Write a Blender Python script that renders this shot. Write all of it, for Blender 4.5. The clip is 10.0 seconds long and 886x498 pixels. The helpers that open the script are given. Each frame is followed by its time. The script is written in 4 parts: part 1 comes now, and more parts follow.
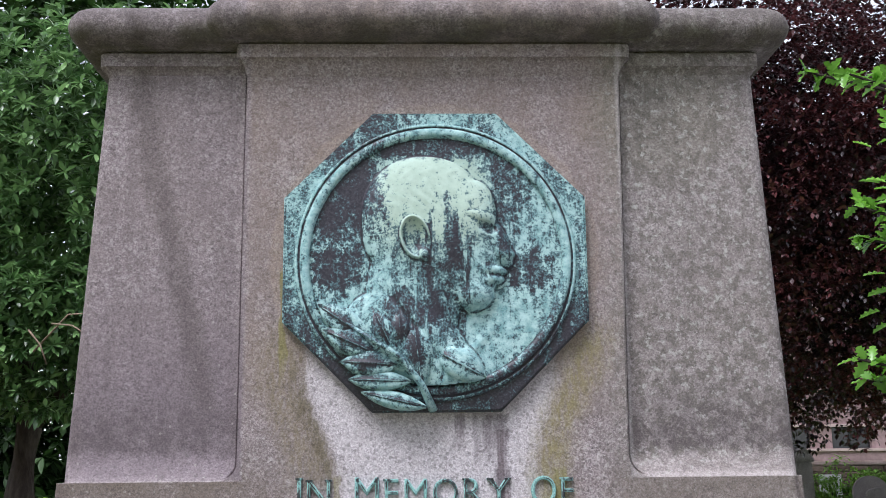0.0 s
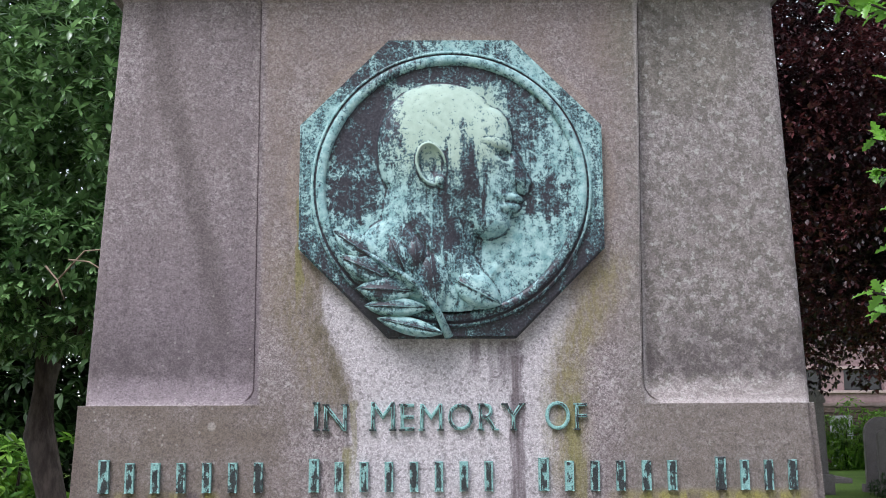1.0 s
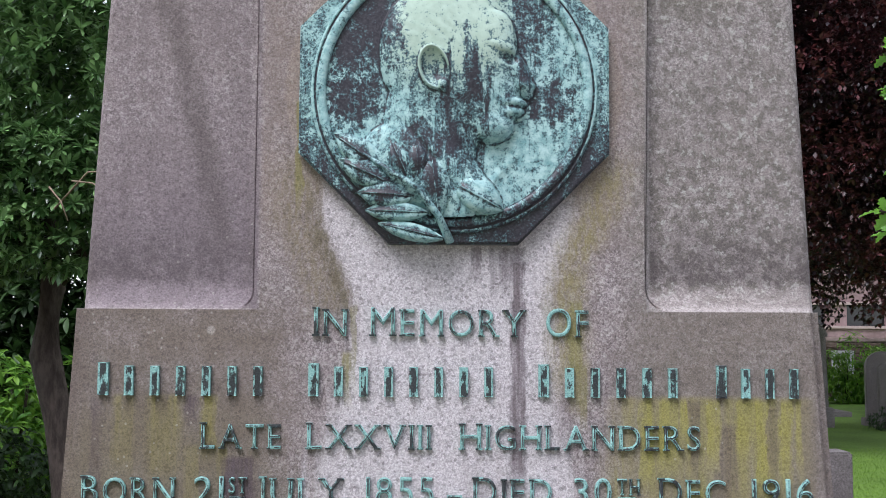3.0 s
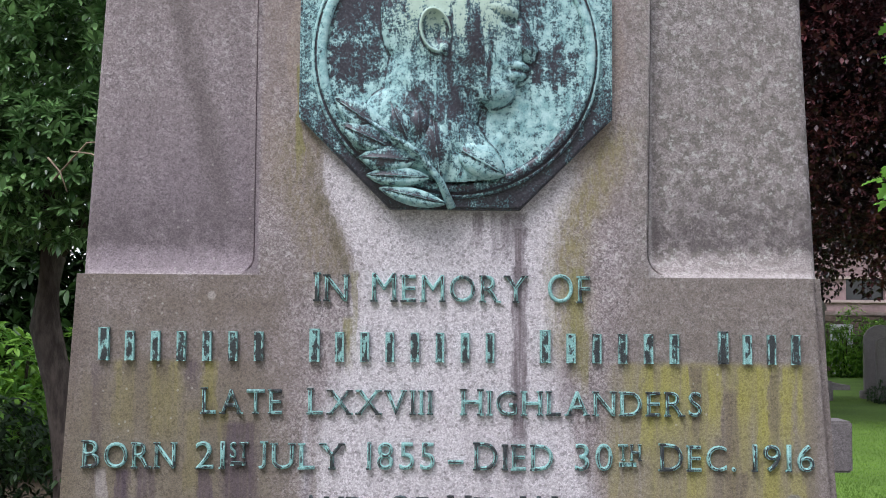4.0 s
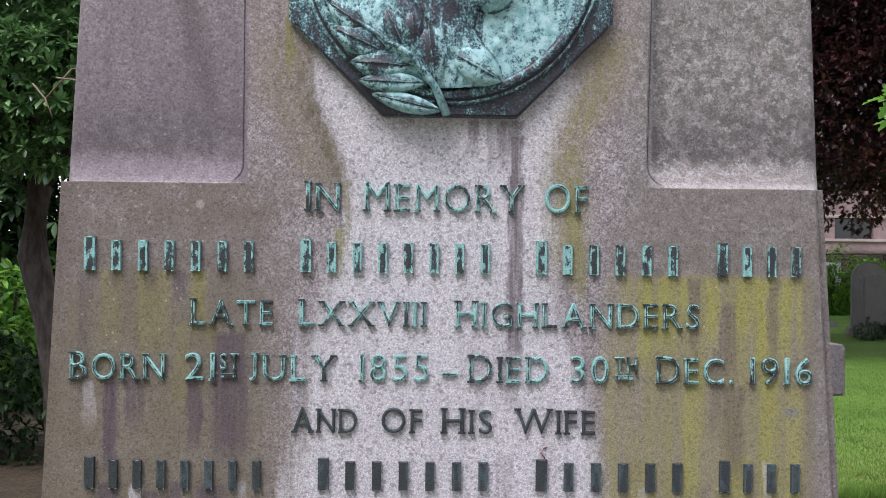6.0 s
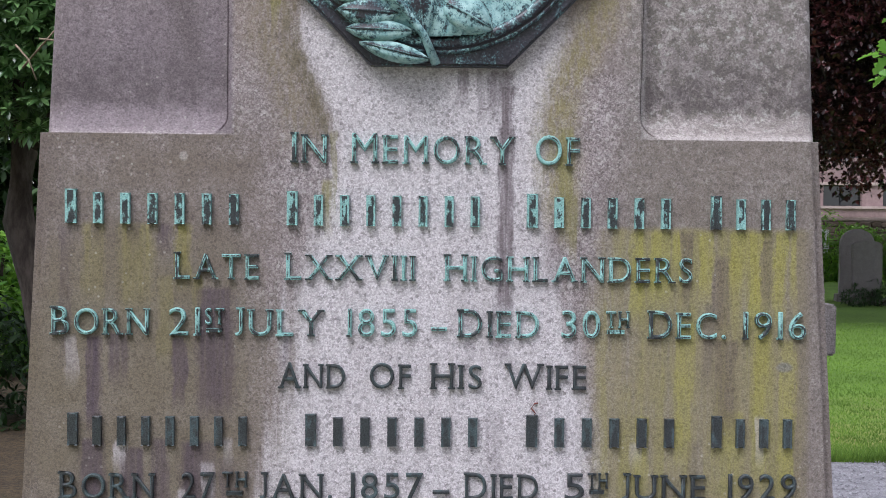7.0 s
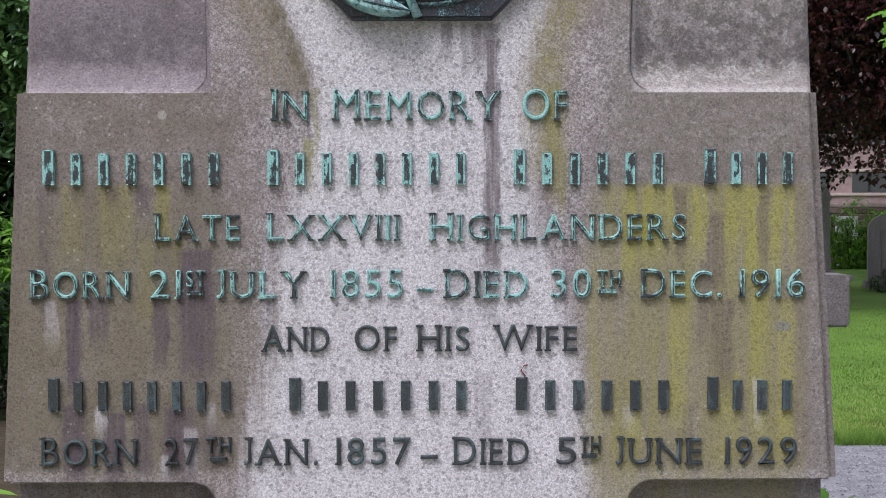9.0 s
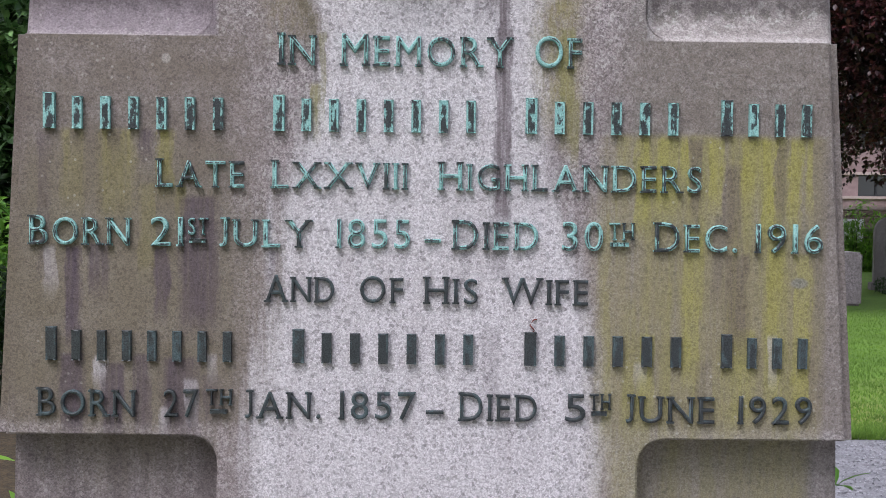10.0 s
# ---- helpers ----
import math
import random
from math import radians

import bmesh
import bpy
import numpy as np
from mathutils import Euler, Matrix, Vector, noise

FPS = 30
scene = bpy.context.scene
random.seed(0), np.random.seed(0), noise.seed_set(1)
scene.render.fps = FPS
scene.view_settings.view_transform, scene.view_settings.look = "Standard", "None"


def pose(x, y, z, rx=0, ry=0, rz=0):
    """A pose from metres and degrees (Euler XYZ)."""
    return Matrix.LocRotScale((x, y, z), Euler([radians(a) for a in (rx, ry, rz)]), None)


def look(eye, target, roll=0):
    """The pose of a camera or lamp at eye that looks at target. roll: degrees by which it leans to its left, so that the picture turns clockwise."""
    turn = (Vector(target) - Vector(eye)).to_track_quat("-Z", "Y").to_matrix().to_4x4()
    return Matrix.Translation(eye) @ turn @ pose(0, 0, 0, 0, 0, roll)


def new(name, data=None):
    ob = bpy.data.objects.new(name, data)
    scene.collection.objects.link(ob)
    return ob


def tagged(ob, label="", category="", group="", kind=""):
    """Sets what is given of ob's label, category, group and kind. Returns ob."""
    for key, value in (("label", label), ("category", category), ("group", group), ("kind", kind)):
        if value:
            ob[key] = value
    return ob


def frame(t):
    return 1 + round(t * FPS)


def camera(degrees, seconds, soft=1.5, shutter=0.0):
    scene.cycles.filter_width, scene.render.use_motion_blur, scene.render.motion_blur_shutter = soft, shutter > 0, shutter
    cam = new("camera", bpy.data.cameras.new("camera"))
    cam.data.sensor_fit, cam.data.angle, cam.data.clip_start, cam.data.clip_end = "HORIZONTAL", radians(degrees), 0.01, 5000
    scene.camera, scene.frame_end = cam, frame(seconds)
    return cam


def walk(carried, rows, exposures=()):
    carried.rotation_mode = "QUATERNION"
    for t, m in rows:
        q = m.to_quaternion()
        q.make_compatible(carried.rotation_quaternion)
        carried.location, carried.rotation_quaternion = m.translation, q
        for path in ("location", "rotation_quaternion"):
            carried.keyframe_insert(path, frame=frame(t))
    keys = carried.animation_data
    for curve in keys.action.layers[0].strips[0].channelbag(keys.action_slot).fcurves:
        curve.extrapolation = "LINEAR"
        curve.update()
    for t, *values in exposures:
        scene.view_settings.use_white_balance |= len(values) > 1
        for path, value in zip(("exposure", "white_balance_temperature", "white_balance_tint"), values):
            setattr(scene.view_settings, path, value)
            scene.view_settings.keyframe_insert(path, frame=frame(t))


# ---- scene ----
cam = camera(45.2, 10.0, soft=0.8)
PATH = [
    (0, (-0.035, -1.876, 1.46), (0.016, 0.084, 1.855), -0.6),
    (0.5, (-0.038, -1.873, 1.447), (-0.002, 0.098, 1.783), -0.3),
    (1, (-0.039, -1.875, 1.434), (-0.014, 0.104, 1.722), -0.3),
    (1.5, (-0.038, -1.865, 1.426), (-0.014, 0.119, 1.677), -0.1),
    (2, (-0.035, -1.856, 1.411), (-0.017, 0.133, 1.622), 0.0),
    (2.5, (-0.032, -1.85, 1.397), (-0.017, 0.142, 1.582), 0.2),
    (4, (-0.035, -1.838, 1.374), (-0.019, 0.158, 1.489), 0.4),
    (4.5, (-0.04, -1.828, 1.363), (-0.021, 0.17, 1.447), 0.4),
    (5, (-0.041, -1.822, 1.354), (-0.015, 0.177, 1.407), 0.5),
    (5.5, (-0.042, -1.809, 1.34), (-0.012, 0.19, 1.363), 0.5),
    (7, (-0.041, -1.761, 1.301), (0.016, 0.237, 1.241), 0.6),
    (7.5, (-0.038, -1.745, 1.289), (0.026, 0.252, 1.194), -0.0),
    (8, (-0.037, -1.732, 1.277), (0.024, 0.265, 1.195), 0.1),
    (8.5, (-0.021, -1.726, 1.253), (0.032, 0.272, 1.178), -0.1),
    (9, (0.028, -1.718, 1.243), (0.034, 0.281, 1.171), -0.1),
    (9.5, (0.038, -1.691, 1.201), (0.038, 0.308, 1.129), 1.0),
    (10, (0.021, -1.679, 1.163), (0.02, 0.319, 1.091), 0.7),
]
walk(cam, [(t, look(eye, target, roll)) for t, eye, target, roll in PATH],
     exposures=((0.0, 1.28, 6000, 13.5), (10.0, 1.21, 6000, 12.4)))

# ---- world and sun ----
GROUND = -0.2
world = bpy.data.worlds.new("overcast_sky")
world.use_nodes = True
scene.world = world
wt = world.node_tree
sky = wt.nodes.new("ShaderNodeTexSky")
sky.sky_type, sky.sun_disc = "NISHITA", False
sky.sun_elevation, sky.sun_rotation = radians(58), radians(215)
sky.air_density, sky.dust_density = 1.0, 1.0
soft_sky = wt.nodes.new("ShaderNodeHueSaturation")
soft_sky.inputs["Saturation"].default_value = 0.22
wt.links.new(sky.outputs[0], soft_sky.inputs["Color"])
wt.links.new(soft_sky.outputs[0], wt.nodes["Background"].inputs["Color"])
wt.nodes["Background"].inputs["Strength"].default_value = 0.13
sun = new("sun", bpy.data.lights.new("sun", "SUN"))
sun.data.energy, sun.data.angle, sun.data.color = 1.3, radians(25), (1.0, 0.98, 0.96)
sun.matrix_world = look((-3.0, -4.3, 8.4), (0, 0, 0))


# ---- node helpers ----
def fill(nt, socket, value):
    if isinstance(value, bpy.types.NodeSocket):
        nt.links.new(value, socket)
    elif isinstance(value, (tuple, list)) and len(value) == 3 and socket.type == "RGBA":
        socket.default_value = (*value, 1.0)
    else:
        socket.default_value = value


class Mat:
    """A principled material and short words for its nodes."""

    def __init__(self, name, rough=0.8, metal=0.0, spec=0.4):
        self.m = bpy.data.materials.new(name)
        self.m.use_nodes = True
        self.nt = self.m.node_tree
        self.b = self.nt.nodes["Principled BSDF"]
        self.b.inputs["Roughness"].default_value = rough
        self.b.inputs["Metallic"].default_value = metal
        self.b.inputs["Specular IOR Level"].default_value = spec
        tc = self.nt.nodes.new("ShaderNodeTexCoord")
        self.p = tc.outputs["Object"]
        sep = self.nt.nodes.new("ShaderNodeSeparateXYZ")
        self.nt.links.new(self.p, sep.inputs[0])
        self.x, self.y, self.z = sep.outputs

    def math(self, op, a, b=0.0, clamp=False):
        n = self.nt.nodes.new("ShaderNodeMath")
        n.operation, n.use_clamp = op, clamp
        fill(self.nt, n.inputs[0], a)
        fill(self.nt, n.inputs[1], b)
        return n.outputs[0]

    def add(self, a, b):
        return self.math("ADD", a, b)

    def mul(self, a, b):
        return self.math("MULTIPLY", a, b)

    def step(self, v, lo, hi, a=0.0, b=1.0):
        n = self.nt.nodes.new("ShaderNodeMapRange")
        n.interpolation_type = "SMOOTHSTEP"
        for i, val in enumerate((v, lo, hi, a, b)):
            fill(self.nt, n.inputs[i], val)
        return n.outputs[0]

    def noise(self, scale, detail=4.0, rough=0.55, stretch=(1, 1, 1), off=(0, 0, 0), distort=0.0):
        mp = self.nt.nodes.new("ShaderNodeMapping")
        mp.inputs["Scale"].default_value = stretch
        mp.inputs["Location"].default_value = off
        self.nt.links.new(self.p, mp.inputs[0])
        n = self.nt.nodes.new("ShaderNodeTexNoise")
        n.inputs["Scale"].default_value, n.inputs["Detail"].default_value = scale, detail
        n.inputs["Roughness"].default_value, n.inputs["Distortion"].default_value = rough, distort
        self.nt.links.new(mp.outputs[0], n.inputs["Vector"])
        return n.outputs["Fac"]

    def cells(self, scale, out="Color", stretch=(1, 1, 1)):
        mp = self.nt.nodes.new("ShaderNodeMapping")
        mp.inputs["Scale"].default_value = stretch
        self.nt.links.new(self.p, mp.inputs[0])
        n = self.nt.nodes.new("ShaderNodeTexVoronoi")
        n.inputs["Scale"].default_value = scale
        self.nt.links.new(mp.outputs[0], n.inputs["Vector"])
        if out == "Distance":
            return n.outputs["Distance"]
        s = self.nt.nodes.new("ShaderNodeSeparateColor")
        self.nt.links.new(n.outputs["Color"], s.inputs[0])
        return s.outputs[0]

    def mix(self, f, a, b, how="MIX"):
        n = self.nt.nodes.new("ShaderNodeMix")
        n.data_type, n.blend_type = "RGBA", how
        fill(self.nt, n.inputs[0], f)
        fill(self.nt, n.inputs[6], a)
        fill(self.nt, n.inputs[7], b)
        return n.outputs[2]

    def rnd(self):
        return self.nt.nodes.new("ShaderNodeObjectInfo").outputs["Random"]

    def island(self):
        return self.nt.nodes.new("ShaderNodeNewGeometry").outputs["Random Per Island"]

    def blob(self, xc, zc, rx, rz, wob=None, amount=0.5, lo=0.55, hi=1.1):
        """1 inside an uneven patch round (xc, zc), 0 outside."""
        dx = self.math("DIVIDE", self.math("SUBTRACT", self.x, xc), rx)
        dz = self.math("DIVIDE", self.math("SUBTRACT", self.z, zc), rz)
        d = self.math("SQRT", self.add(self.mul(dx, dx), self.mul(dz, dz)))
        if wob is not None:
            d = self.add(d, self.mul(self.math("SUBTRACT", wob, 0.5), amount))
        return self.step(d, lo, hi, 1.0, 0.0)

    def done(self, colour, bump=None, height=0.002, strength=0.6, rough=None):
        fill(self.nt, self.b.inputs["Base Color"], colour)
        if rough is not None:
            fill(self.nt, self.b.inputs["Roughness"], rough)
        if bump is not None:
            n = self.nt.nodes.new("ShaderNodeBump")
            n.inputs["Strength"].default_value, n.inputs["Distance"].default_value = strength, height
            self.nt.links.new(bump, n.inputs["Height"])
            self.nt.links.new(n.outputs[0], self.b.inputs["Normal"])
        return self.m


# ---- materials ----
def granite_material(stained):
    k = Mat("weathered_granite" if stained else "grey_headstone_stone", 0.85, 0.0, 0.3)
    ax = k.math("ABSOLUTE", k.x)
    grain = k.cells(430)
    flecks = k.cells(210)
    fine = k.noise(240, 3, 0.7)
    mott = k.noise(24, 5, 0.65)
    broad = k.noise(5, 4, 0.6)
    streak = k.noise(1.0, 4, 0.6, (26, 26, 2.2))
    streak2 = k.noise(1.0, 4, 0.6, (48, 48, 3.0), (3, 1, 7))
    lean = k.mul(k.math("SUBTRACT", k.noise(1.0, 5, 0.72, (60, 60, 14), (4, 4, 4)), 0.5), 0.034)
    thread = k.step(k.noise(1.0, 4, 0.65, (130, 130, 5), (8, 8, 8)), 0.34, 0.56, 0.62, 1.0)
    blotch = k.noise(105, 4, 0.6, (1, 1, 0.85), (7, 3, 9))

    def band(lo, hi, soft, v):
        """1 between lo and hi, with soft ends."""
        return k.mul(k.step(v, lo - soft, lo + soft), k.step(v, hi + soft, hi - soft))

    def runs(table):
        """The strongest of several drips: middle, half width, top, foot, strength."""
        out = None
        for xc, w, z1, z0, amount in table:
            d = k.math("ABSOLUTE", k.add(k.math("SUBTRACT", k.x, xc), lean))
            one = k.mul(k.step(d, w * 0.6, w * 1.25, amount, 0.0), k.mul(k.step(k.z, z0 - 0.03, z0 + 0.035), k.step(k.z, z1 + 0.006, z1 - 0.006)))
            out = one if out is None else k.math("MAXIMUM", out, one)
        return k.mul(out, thread)

    c = k.mix(k.step(grain, 0.05, 0.95), (0.20, 0.163, 0.168), (0.43, 0.368, 0.375))
    c = k.mix(k.mul(k.step(flecks, 0.84, 0.90), 0.55), c, (0.56, 0.51, 0.50))
    c = k.mix(k.mul(k.step(flecks, 0.15, 0.10), 0.35), c, (0.085, 0.07, 0.075))
    c = k.mix(k.mul(k.step(fine, 0.54, 0.72), 0.25), c, (0.11, 0.09, 0.092))
    c = k.mix(k.mul(k.step(mott, 0.42, 0.68), 0.34), c, (0.16, 0.13, 0.13))
    c = k.mix(k.step(blotch, 0.54, 0.68, 0.0, 0.2), c, (0.45, 0.40, 0.39))
    c = k.mix(k.step(blotch, 0.46, 0.33, 0.0, 0.26), c, (0.115, 0.092, 0.094))
    c = k.mix(k.mul(k.step(broad, 0.35, 0.7), 0.4), c, (0.215, 0.172, 0.16))
    c = k.mix(k.mul(k.step(k.noise(11, 4, 0.6, (1, 1, 0.6), (2, 8, 1)), 0.45, 0.7), 0.3), c, (0.155, 0.125, 0.128))
    if stained:
        # brown cast of the middle panel above the medallion's foot
        warm = k.mul(k.step(ax, 0.345, 0.33), k.step(k.z, 1.45, 1.7))
        c = k.mix(k.mul(warm, k.step(k.noise(7, 4, 0.6, (1, 1, 0.7), (3, 3, 3)), 0.3, 0.65, 0.2, 0.6)), c, (0.235, 0.178, 0.15))
        mossy = k.mul(k.blob(0.42, 2.10, 0.16, 0.16, mott, 1.0), 0.3)
        c = k.mix(mossy, c, (0.15, 0.14, 0.075))
        rust = k.mul(k.blob(0.0, 1.817, 0.295, 0.295, mott, 0.12, 0.985, 1.02), 0.25)
        c = k.mix(rust, c, (0.36, 0.27, 0.20))
        # overhang's shade painted into the recessed lower wings, broken by streaks
        recess_shade = k.mul(k.step(k.z, 0.802, 0.798), k.step(ax, 0.335, 0.345))
        c = k.mix(k.mul(recess_shade, k.step(streak, 0.3, 0.6, 0.25, 0.7)), c, (0.105, 0.083, 0.085))
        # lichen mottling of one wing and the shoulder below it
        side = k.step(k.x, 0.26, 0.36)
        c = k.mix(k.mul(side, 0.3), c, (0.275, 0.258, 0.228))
        patch = k.mul(k.step(k.noise(46, 5, 0.72, (1, 1, 0.9), (5, 5, 5)), 0.47, 0.555), side)
        patch = k.mul(patch, k.mul(k.step(k.z, 1.24, 1.31), k.step(k.z, 1.447, 1.475, 0.55, 1.0)))
        c = k.mix(k.mul(patch, k.step(k.z, 1.9, 1.5, 0.55, 0.74)), c, (0.128, 0.113, 0.099))
        pale_spot = k.mul(k.mul(k.step(k.noise(70, 4, 0.65, (1, 1, 1), (9, 1, 4)), 0.56, 0.66), side), k.step(k.z, 1.24, 1.31))
        c = k.mix(k.mul(pale_spot, 0.6), c, (0.47, 0.45, 0.42))
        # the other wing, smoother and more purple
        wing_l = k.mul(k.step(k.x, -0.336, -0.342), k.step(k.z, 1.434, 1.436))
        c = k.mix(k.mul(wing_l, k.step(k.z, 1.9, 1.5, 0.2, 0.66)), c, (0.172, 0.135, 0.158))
        ridge = k.mul(k.step(streak2, 0.45, 0.65), wing_l)
        c = k.mix(k.mul(ridge, 0.25), c, (0.14, 0.112, 0.118))
        below = k.math("MAXIMUM", k.step(k.z, 1.434, 1.432), k.mul(k.step(ax, 0.337, 0.334), k.step(k.add(k.z, k.mul(mott, 0.06)), 1.56, 1.42)))
        soil = k.mul(k.mul(k.step(k.add(ax, k.mul(k.math("SUBTRACT", mott, 0.5), 0.1)), 0.22, 0.36), below), k.mul(k.step(k.z, 0.81, 0.83), k.step(k.x, -0.1, 0.1, 1.08, 0.72)))
        c = k.mix(k.mul(soil, k.step(k.noise(14, 4, 0.6), 0.3, 0.65, 0.5, 0.84)), c, (0.16, 0.127, 0.104))
        arris = k.step(k.math("SUBTRACT", ax, k.step(k.z, 0.8, 1.43, 0.655, 0.625)), -0.03, 0.03)
        c = k.mix(k.mul(arris, k.step(mott, 0.3, 0.6, 0.1, 0.4)), c, (0.13, 0.10, 0.095))
        # rain-washed fan below the medallion, wider toward the foot
        mid = k.step(k.z, 1.62, 1.43, -0.235, -0.178)
        left_edge = k.add(mid, k.step(k.z, 1.40, 1.10, 0.0, -0.075))
        left_edge = k.add(left_edge, k.step(k.z, 1.05, 0.83, 0.0, -0.035))
        right_edge = k.add(k.step(k.z, 1.62, 1.46, 0.225, 0.178), k.step(k.z, 1.36, 0.86, 0.0, 0.098))
        wob = k.mul(k.math("SUBTRACT", streak2, 0.5), 0.09)
        inside = k.math("MINIMUM", k.math("SUBTRACT", k.x, left_edge), k.math("SUBTRACT", right_edge, k.x))
        wash = k.mul(k.step(k.add(inside, wob), -0.02, 0.028), k.step(k.z, 1.70, 1.60))
        pale = k.mix(k.step(grain, 0.05, 0.9), (0.465, 0.42, 0.438), (0.66, 0.61, 0.635))
        pale = k.mix(k.mul(k.step(flecks, 0.13, 0.08), 0.45), pale, (0.15, 0.125, 0.13))
        pale = k.mix(k.step(blotch, 0.44, 0.32, 0.0, 0.16), pale, (0.25, 0.21, 0.22))
        pale = k.mix(k.mul(k.step(streak, 0.48, 0.68), 0.22), pale, (0.33, 0.275, 0.285))
        c = k.mix(k.mul(wash, 0.86), c, pale)
        # pale worn arris at the foot of each wing, with its highlight painted in
        lip = k.mul(k.mul(k.step(k.z, 1.447, 1.437), k.step(k.z, 1.432, 1.4335)), k.step(ax, 0.34, 0.355))
        c = k.mix(k.mul(lip, k.step(k.x, -0.1, 0.1, 0.15, 0.45)), c, (0.52, 0.46, 0.45))
        # painted brightness of the lit cove above that arris
        cove_light = k.mul(k.mul(k.step(k.z, 1.485, 1.455), k.step(k.z, 1.432, 1.4335)), k.step(ax, 0.335, 0.345))
        c = k.mix(k.mul(cove_light, k.step(k.x, -0.1, 0.1, 0.05, 0.22)), c, (0.42, 0.36, 0.355))
        # painted light strip along one wing's inner edge
        inner = k.mul(band(0.337, 0.347, 0.003, k.x), k.step(k.z, 1.434, 1.44))
        c = k.mix(k.mul(inner, 0.45), c, (0.47, 0.42, 0.41))
        # brown run beside the fan, thickest along the washed edge
        past = k.math("SUBTRACT", mid, k.add(k.x, k.mul(k.math("SUBTRACT", mott, 0.5), 0.035)))
        body = k.mul(k.step(past, -0.012, 0.008), k.step(past, 0.11, 0.05))
        tex = k.step(k.noise(1.0, 5, 0.75, (85, 85, 28), (2, 2, 2)), 0.36, 0.6, 0.3, 1.0)
        run = k.mul(k.mul(body, tex), k.mul(k.step(k.z, 1.74, 1.64), k.step(k.z, 1.38, 1.46)))
        c = k.mix(k.mul(run, 0.62), c, (0.185, 0.15, 0.085))
        rim = k.mul(k.mul(k.step(past, -0.010, 0.004), k.step(past, 0.035, 0.012)), k.mul(k.step(k.z, 1.66, 1.58), k.step(k.z, 1.41, 1.45)))
        c = k.mix(k.mul(k.mul(rim, tex), 0.6), c, (0.10, 0.083, 0.05))
        # yellow-green run on the other side
        off = k.math("ABSOLUTE", k.add(k.math("SUBTRACT", k.x, k.step(k.z, 1.72, 1.46, 0.285, 0.198)), k.mul(k.math("SUBTRACT", mott, 0.5), 0.05)))
        run = k.mul(k.mul(k.step(off, 0.0, 0.062, 1.0, 0.0), tex), k.mul(k.step(k.z, 1.74, 1.64), k.step(k.z, 1.24, 1.36)))
        c = k.mix(k.mul(run, 0.75), c, (0.235, 0.20, 0.08))
        green = runs(((-0.272, 0.007, 1.80, 1.62, 0.7), (-0.183, 0.009, 1.36, 1.28, 0.7), (-0.172, 0.006, 1.44, 1.30, 0.5), (0.212, 0.012, 1.45, 1.26, 0.6), (0.225, 0.008, 1.34, 1.24, 0.6)))
        c = k.mix(green, c, (0.21, 0.19, 0.06))
        # algae field below the second line of letters, and its ochre cast
        field = k.mul(k.step(k.add(k.x, k.mul(lean, 1.5)), k.step(k.z, 1.28, 1.12, 0.25, 0.232), k.step(k.z, 1.28, 1.12, 0.31, 0.295)), k.step(k.x, 0.632, 0.606))
        field = k.mul(k.mul(field, k.step(k.z, 1.292, 1.278)), k.step(k.z, 0.79, 0.86, 0.55, 1.0))
        c = k.mix(k.mul(k.mul(field, k.step(streak2, 0.28, 0.6, 0.45, 1.0)), 0.78), c, (0.245, 0.208, 0.115))
        st = k.mul(k.step(streak, 0.42, 0.60), k.step(k.noise(60, 4, 0.7, (1, 1, 0.35)), 0.3, 0.55, 0.4, 1.0))
        c = k.mix(k.mul(k.mul(field, st), 0.5), c, (0.25, 0.225, 0.065))
        yellow = runs(((0.333, 0.012, 1.28, 1.13, 0.8), (0.372, 0.018, 1.28, 1.16, 0.85), (0.398, 0.008, 1.28, 1.20, 0.7), (0.448, 0.013, 1.28, 1.17, 0.85), (0.502, 0.016, 1.28, 1.19, 0.8),
                       (0.532, 0.012, 1.28, 1.13, 0.95), (0.574, 0.010, 1.28, 1.14, 0.85), (0.595, 0.007, 1.28, 1.18, 0.7), (0.415, 0.016, 1.13, 0.90, 0.7), (0.545, 0.013, 1.11, 0.86, 0.65),
                       (0.590, 0.014, 1.10, 0.84, 0.75), (0.345, 0.014, 0.97, 0.84, 0.6), (0.50, 0.018, 0.98, 0.83, 0.55)))
        c = k.mix(k.mul(yellow, k.step(mott, 0.25, 0.6, 1.0, 0.6)), c, (0.30, 0.275, 0.06))
        ochre = runs(((-0.495, 0.030, 1.285, 1.15, 0.75), (-0.418, 0.014, 1.285, 1.19, 0.95), (-0.565, 0.020, 1.285, 1.16, 0.55), (-0.395, 0.010, 1.20, 1.14, 0.7), (-0.448, 0.014, 1.20, 1.06, 0.55)))
        c = k.mix(k.mul(ochre, k.step(mott, 0.25, 0.6, 1.0, 0.6)), c, (0.265, 0.235, 0.05))
        low = k.mul(k.blob(-0.50, 1.02, 0.28, 0.34, streak2, 0.7, 0.5, 1.1), k.step(k.z, 1.30, 1.24))
        c = k.mix(k.mul(low, 0.55), c, (0.155, 0.128, 0.082))
        # dark drips, brown among the algae and purple below the names
        brown = runs(((0.417, 0.010, 1.28, 1.16, 0.7), (0.475, 0.015, 1.24, 1.10, 0.7), (0.552, 0.009, 1.27, 1.15, 0.6), (0.485, 0.020, 1.10, 0.95, 0.75), (0.455, 0.010, 1.16, 1.02, 0.5), (0.43, 0.012, 0.93, 0.85, 0.45), (0.615, 0.014, 1.28, 0.84, 0.35)))
        c = k.mix(k.mul(brown, k.step(fine, 0.3, 0.6, 0.7, 1.0)), c, (0.13, 0.098, 0.085))
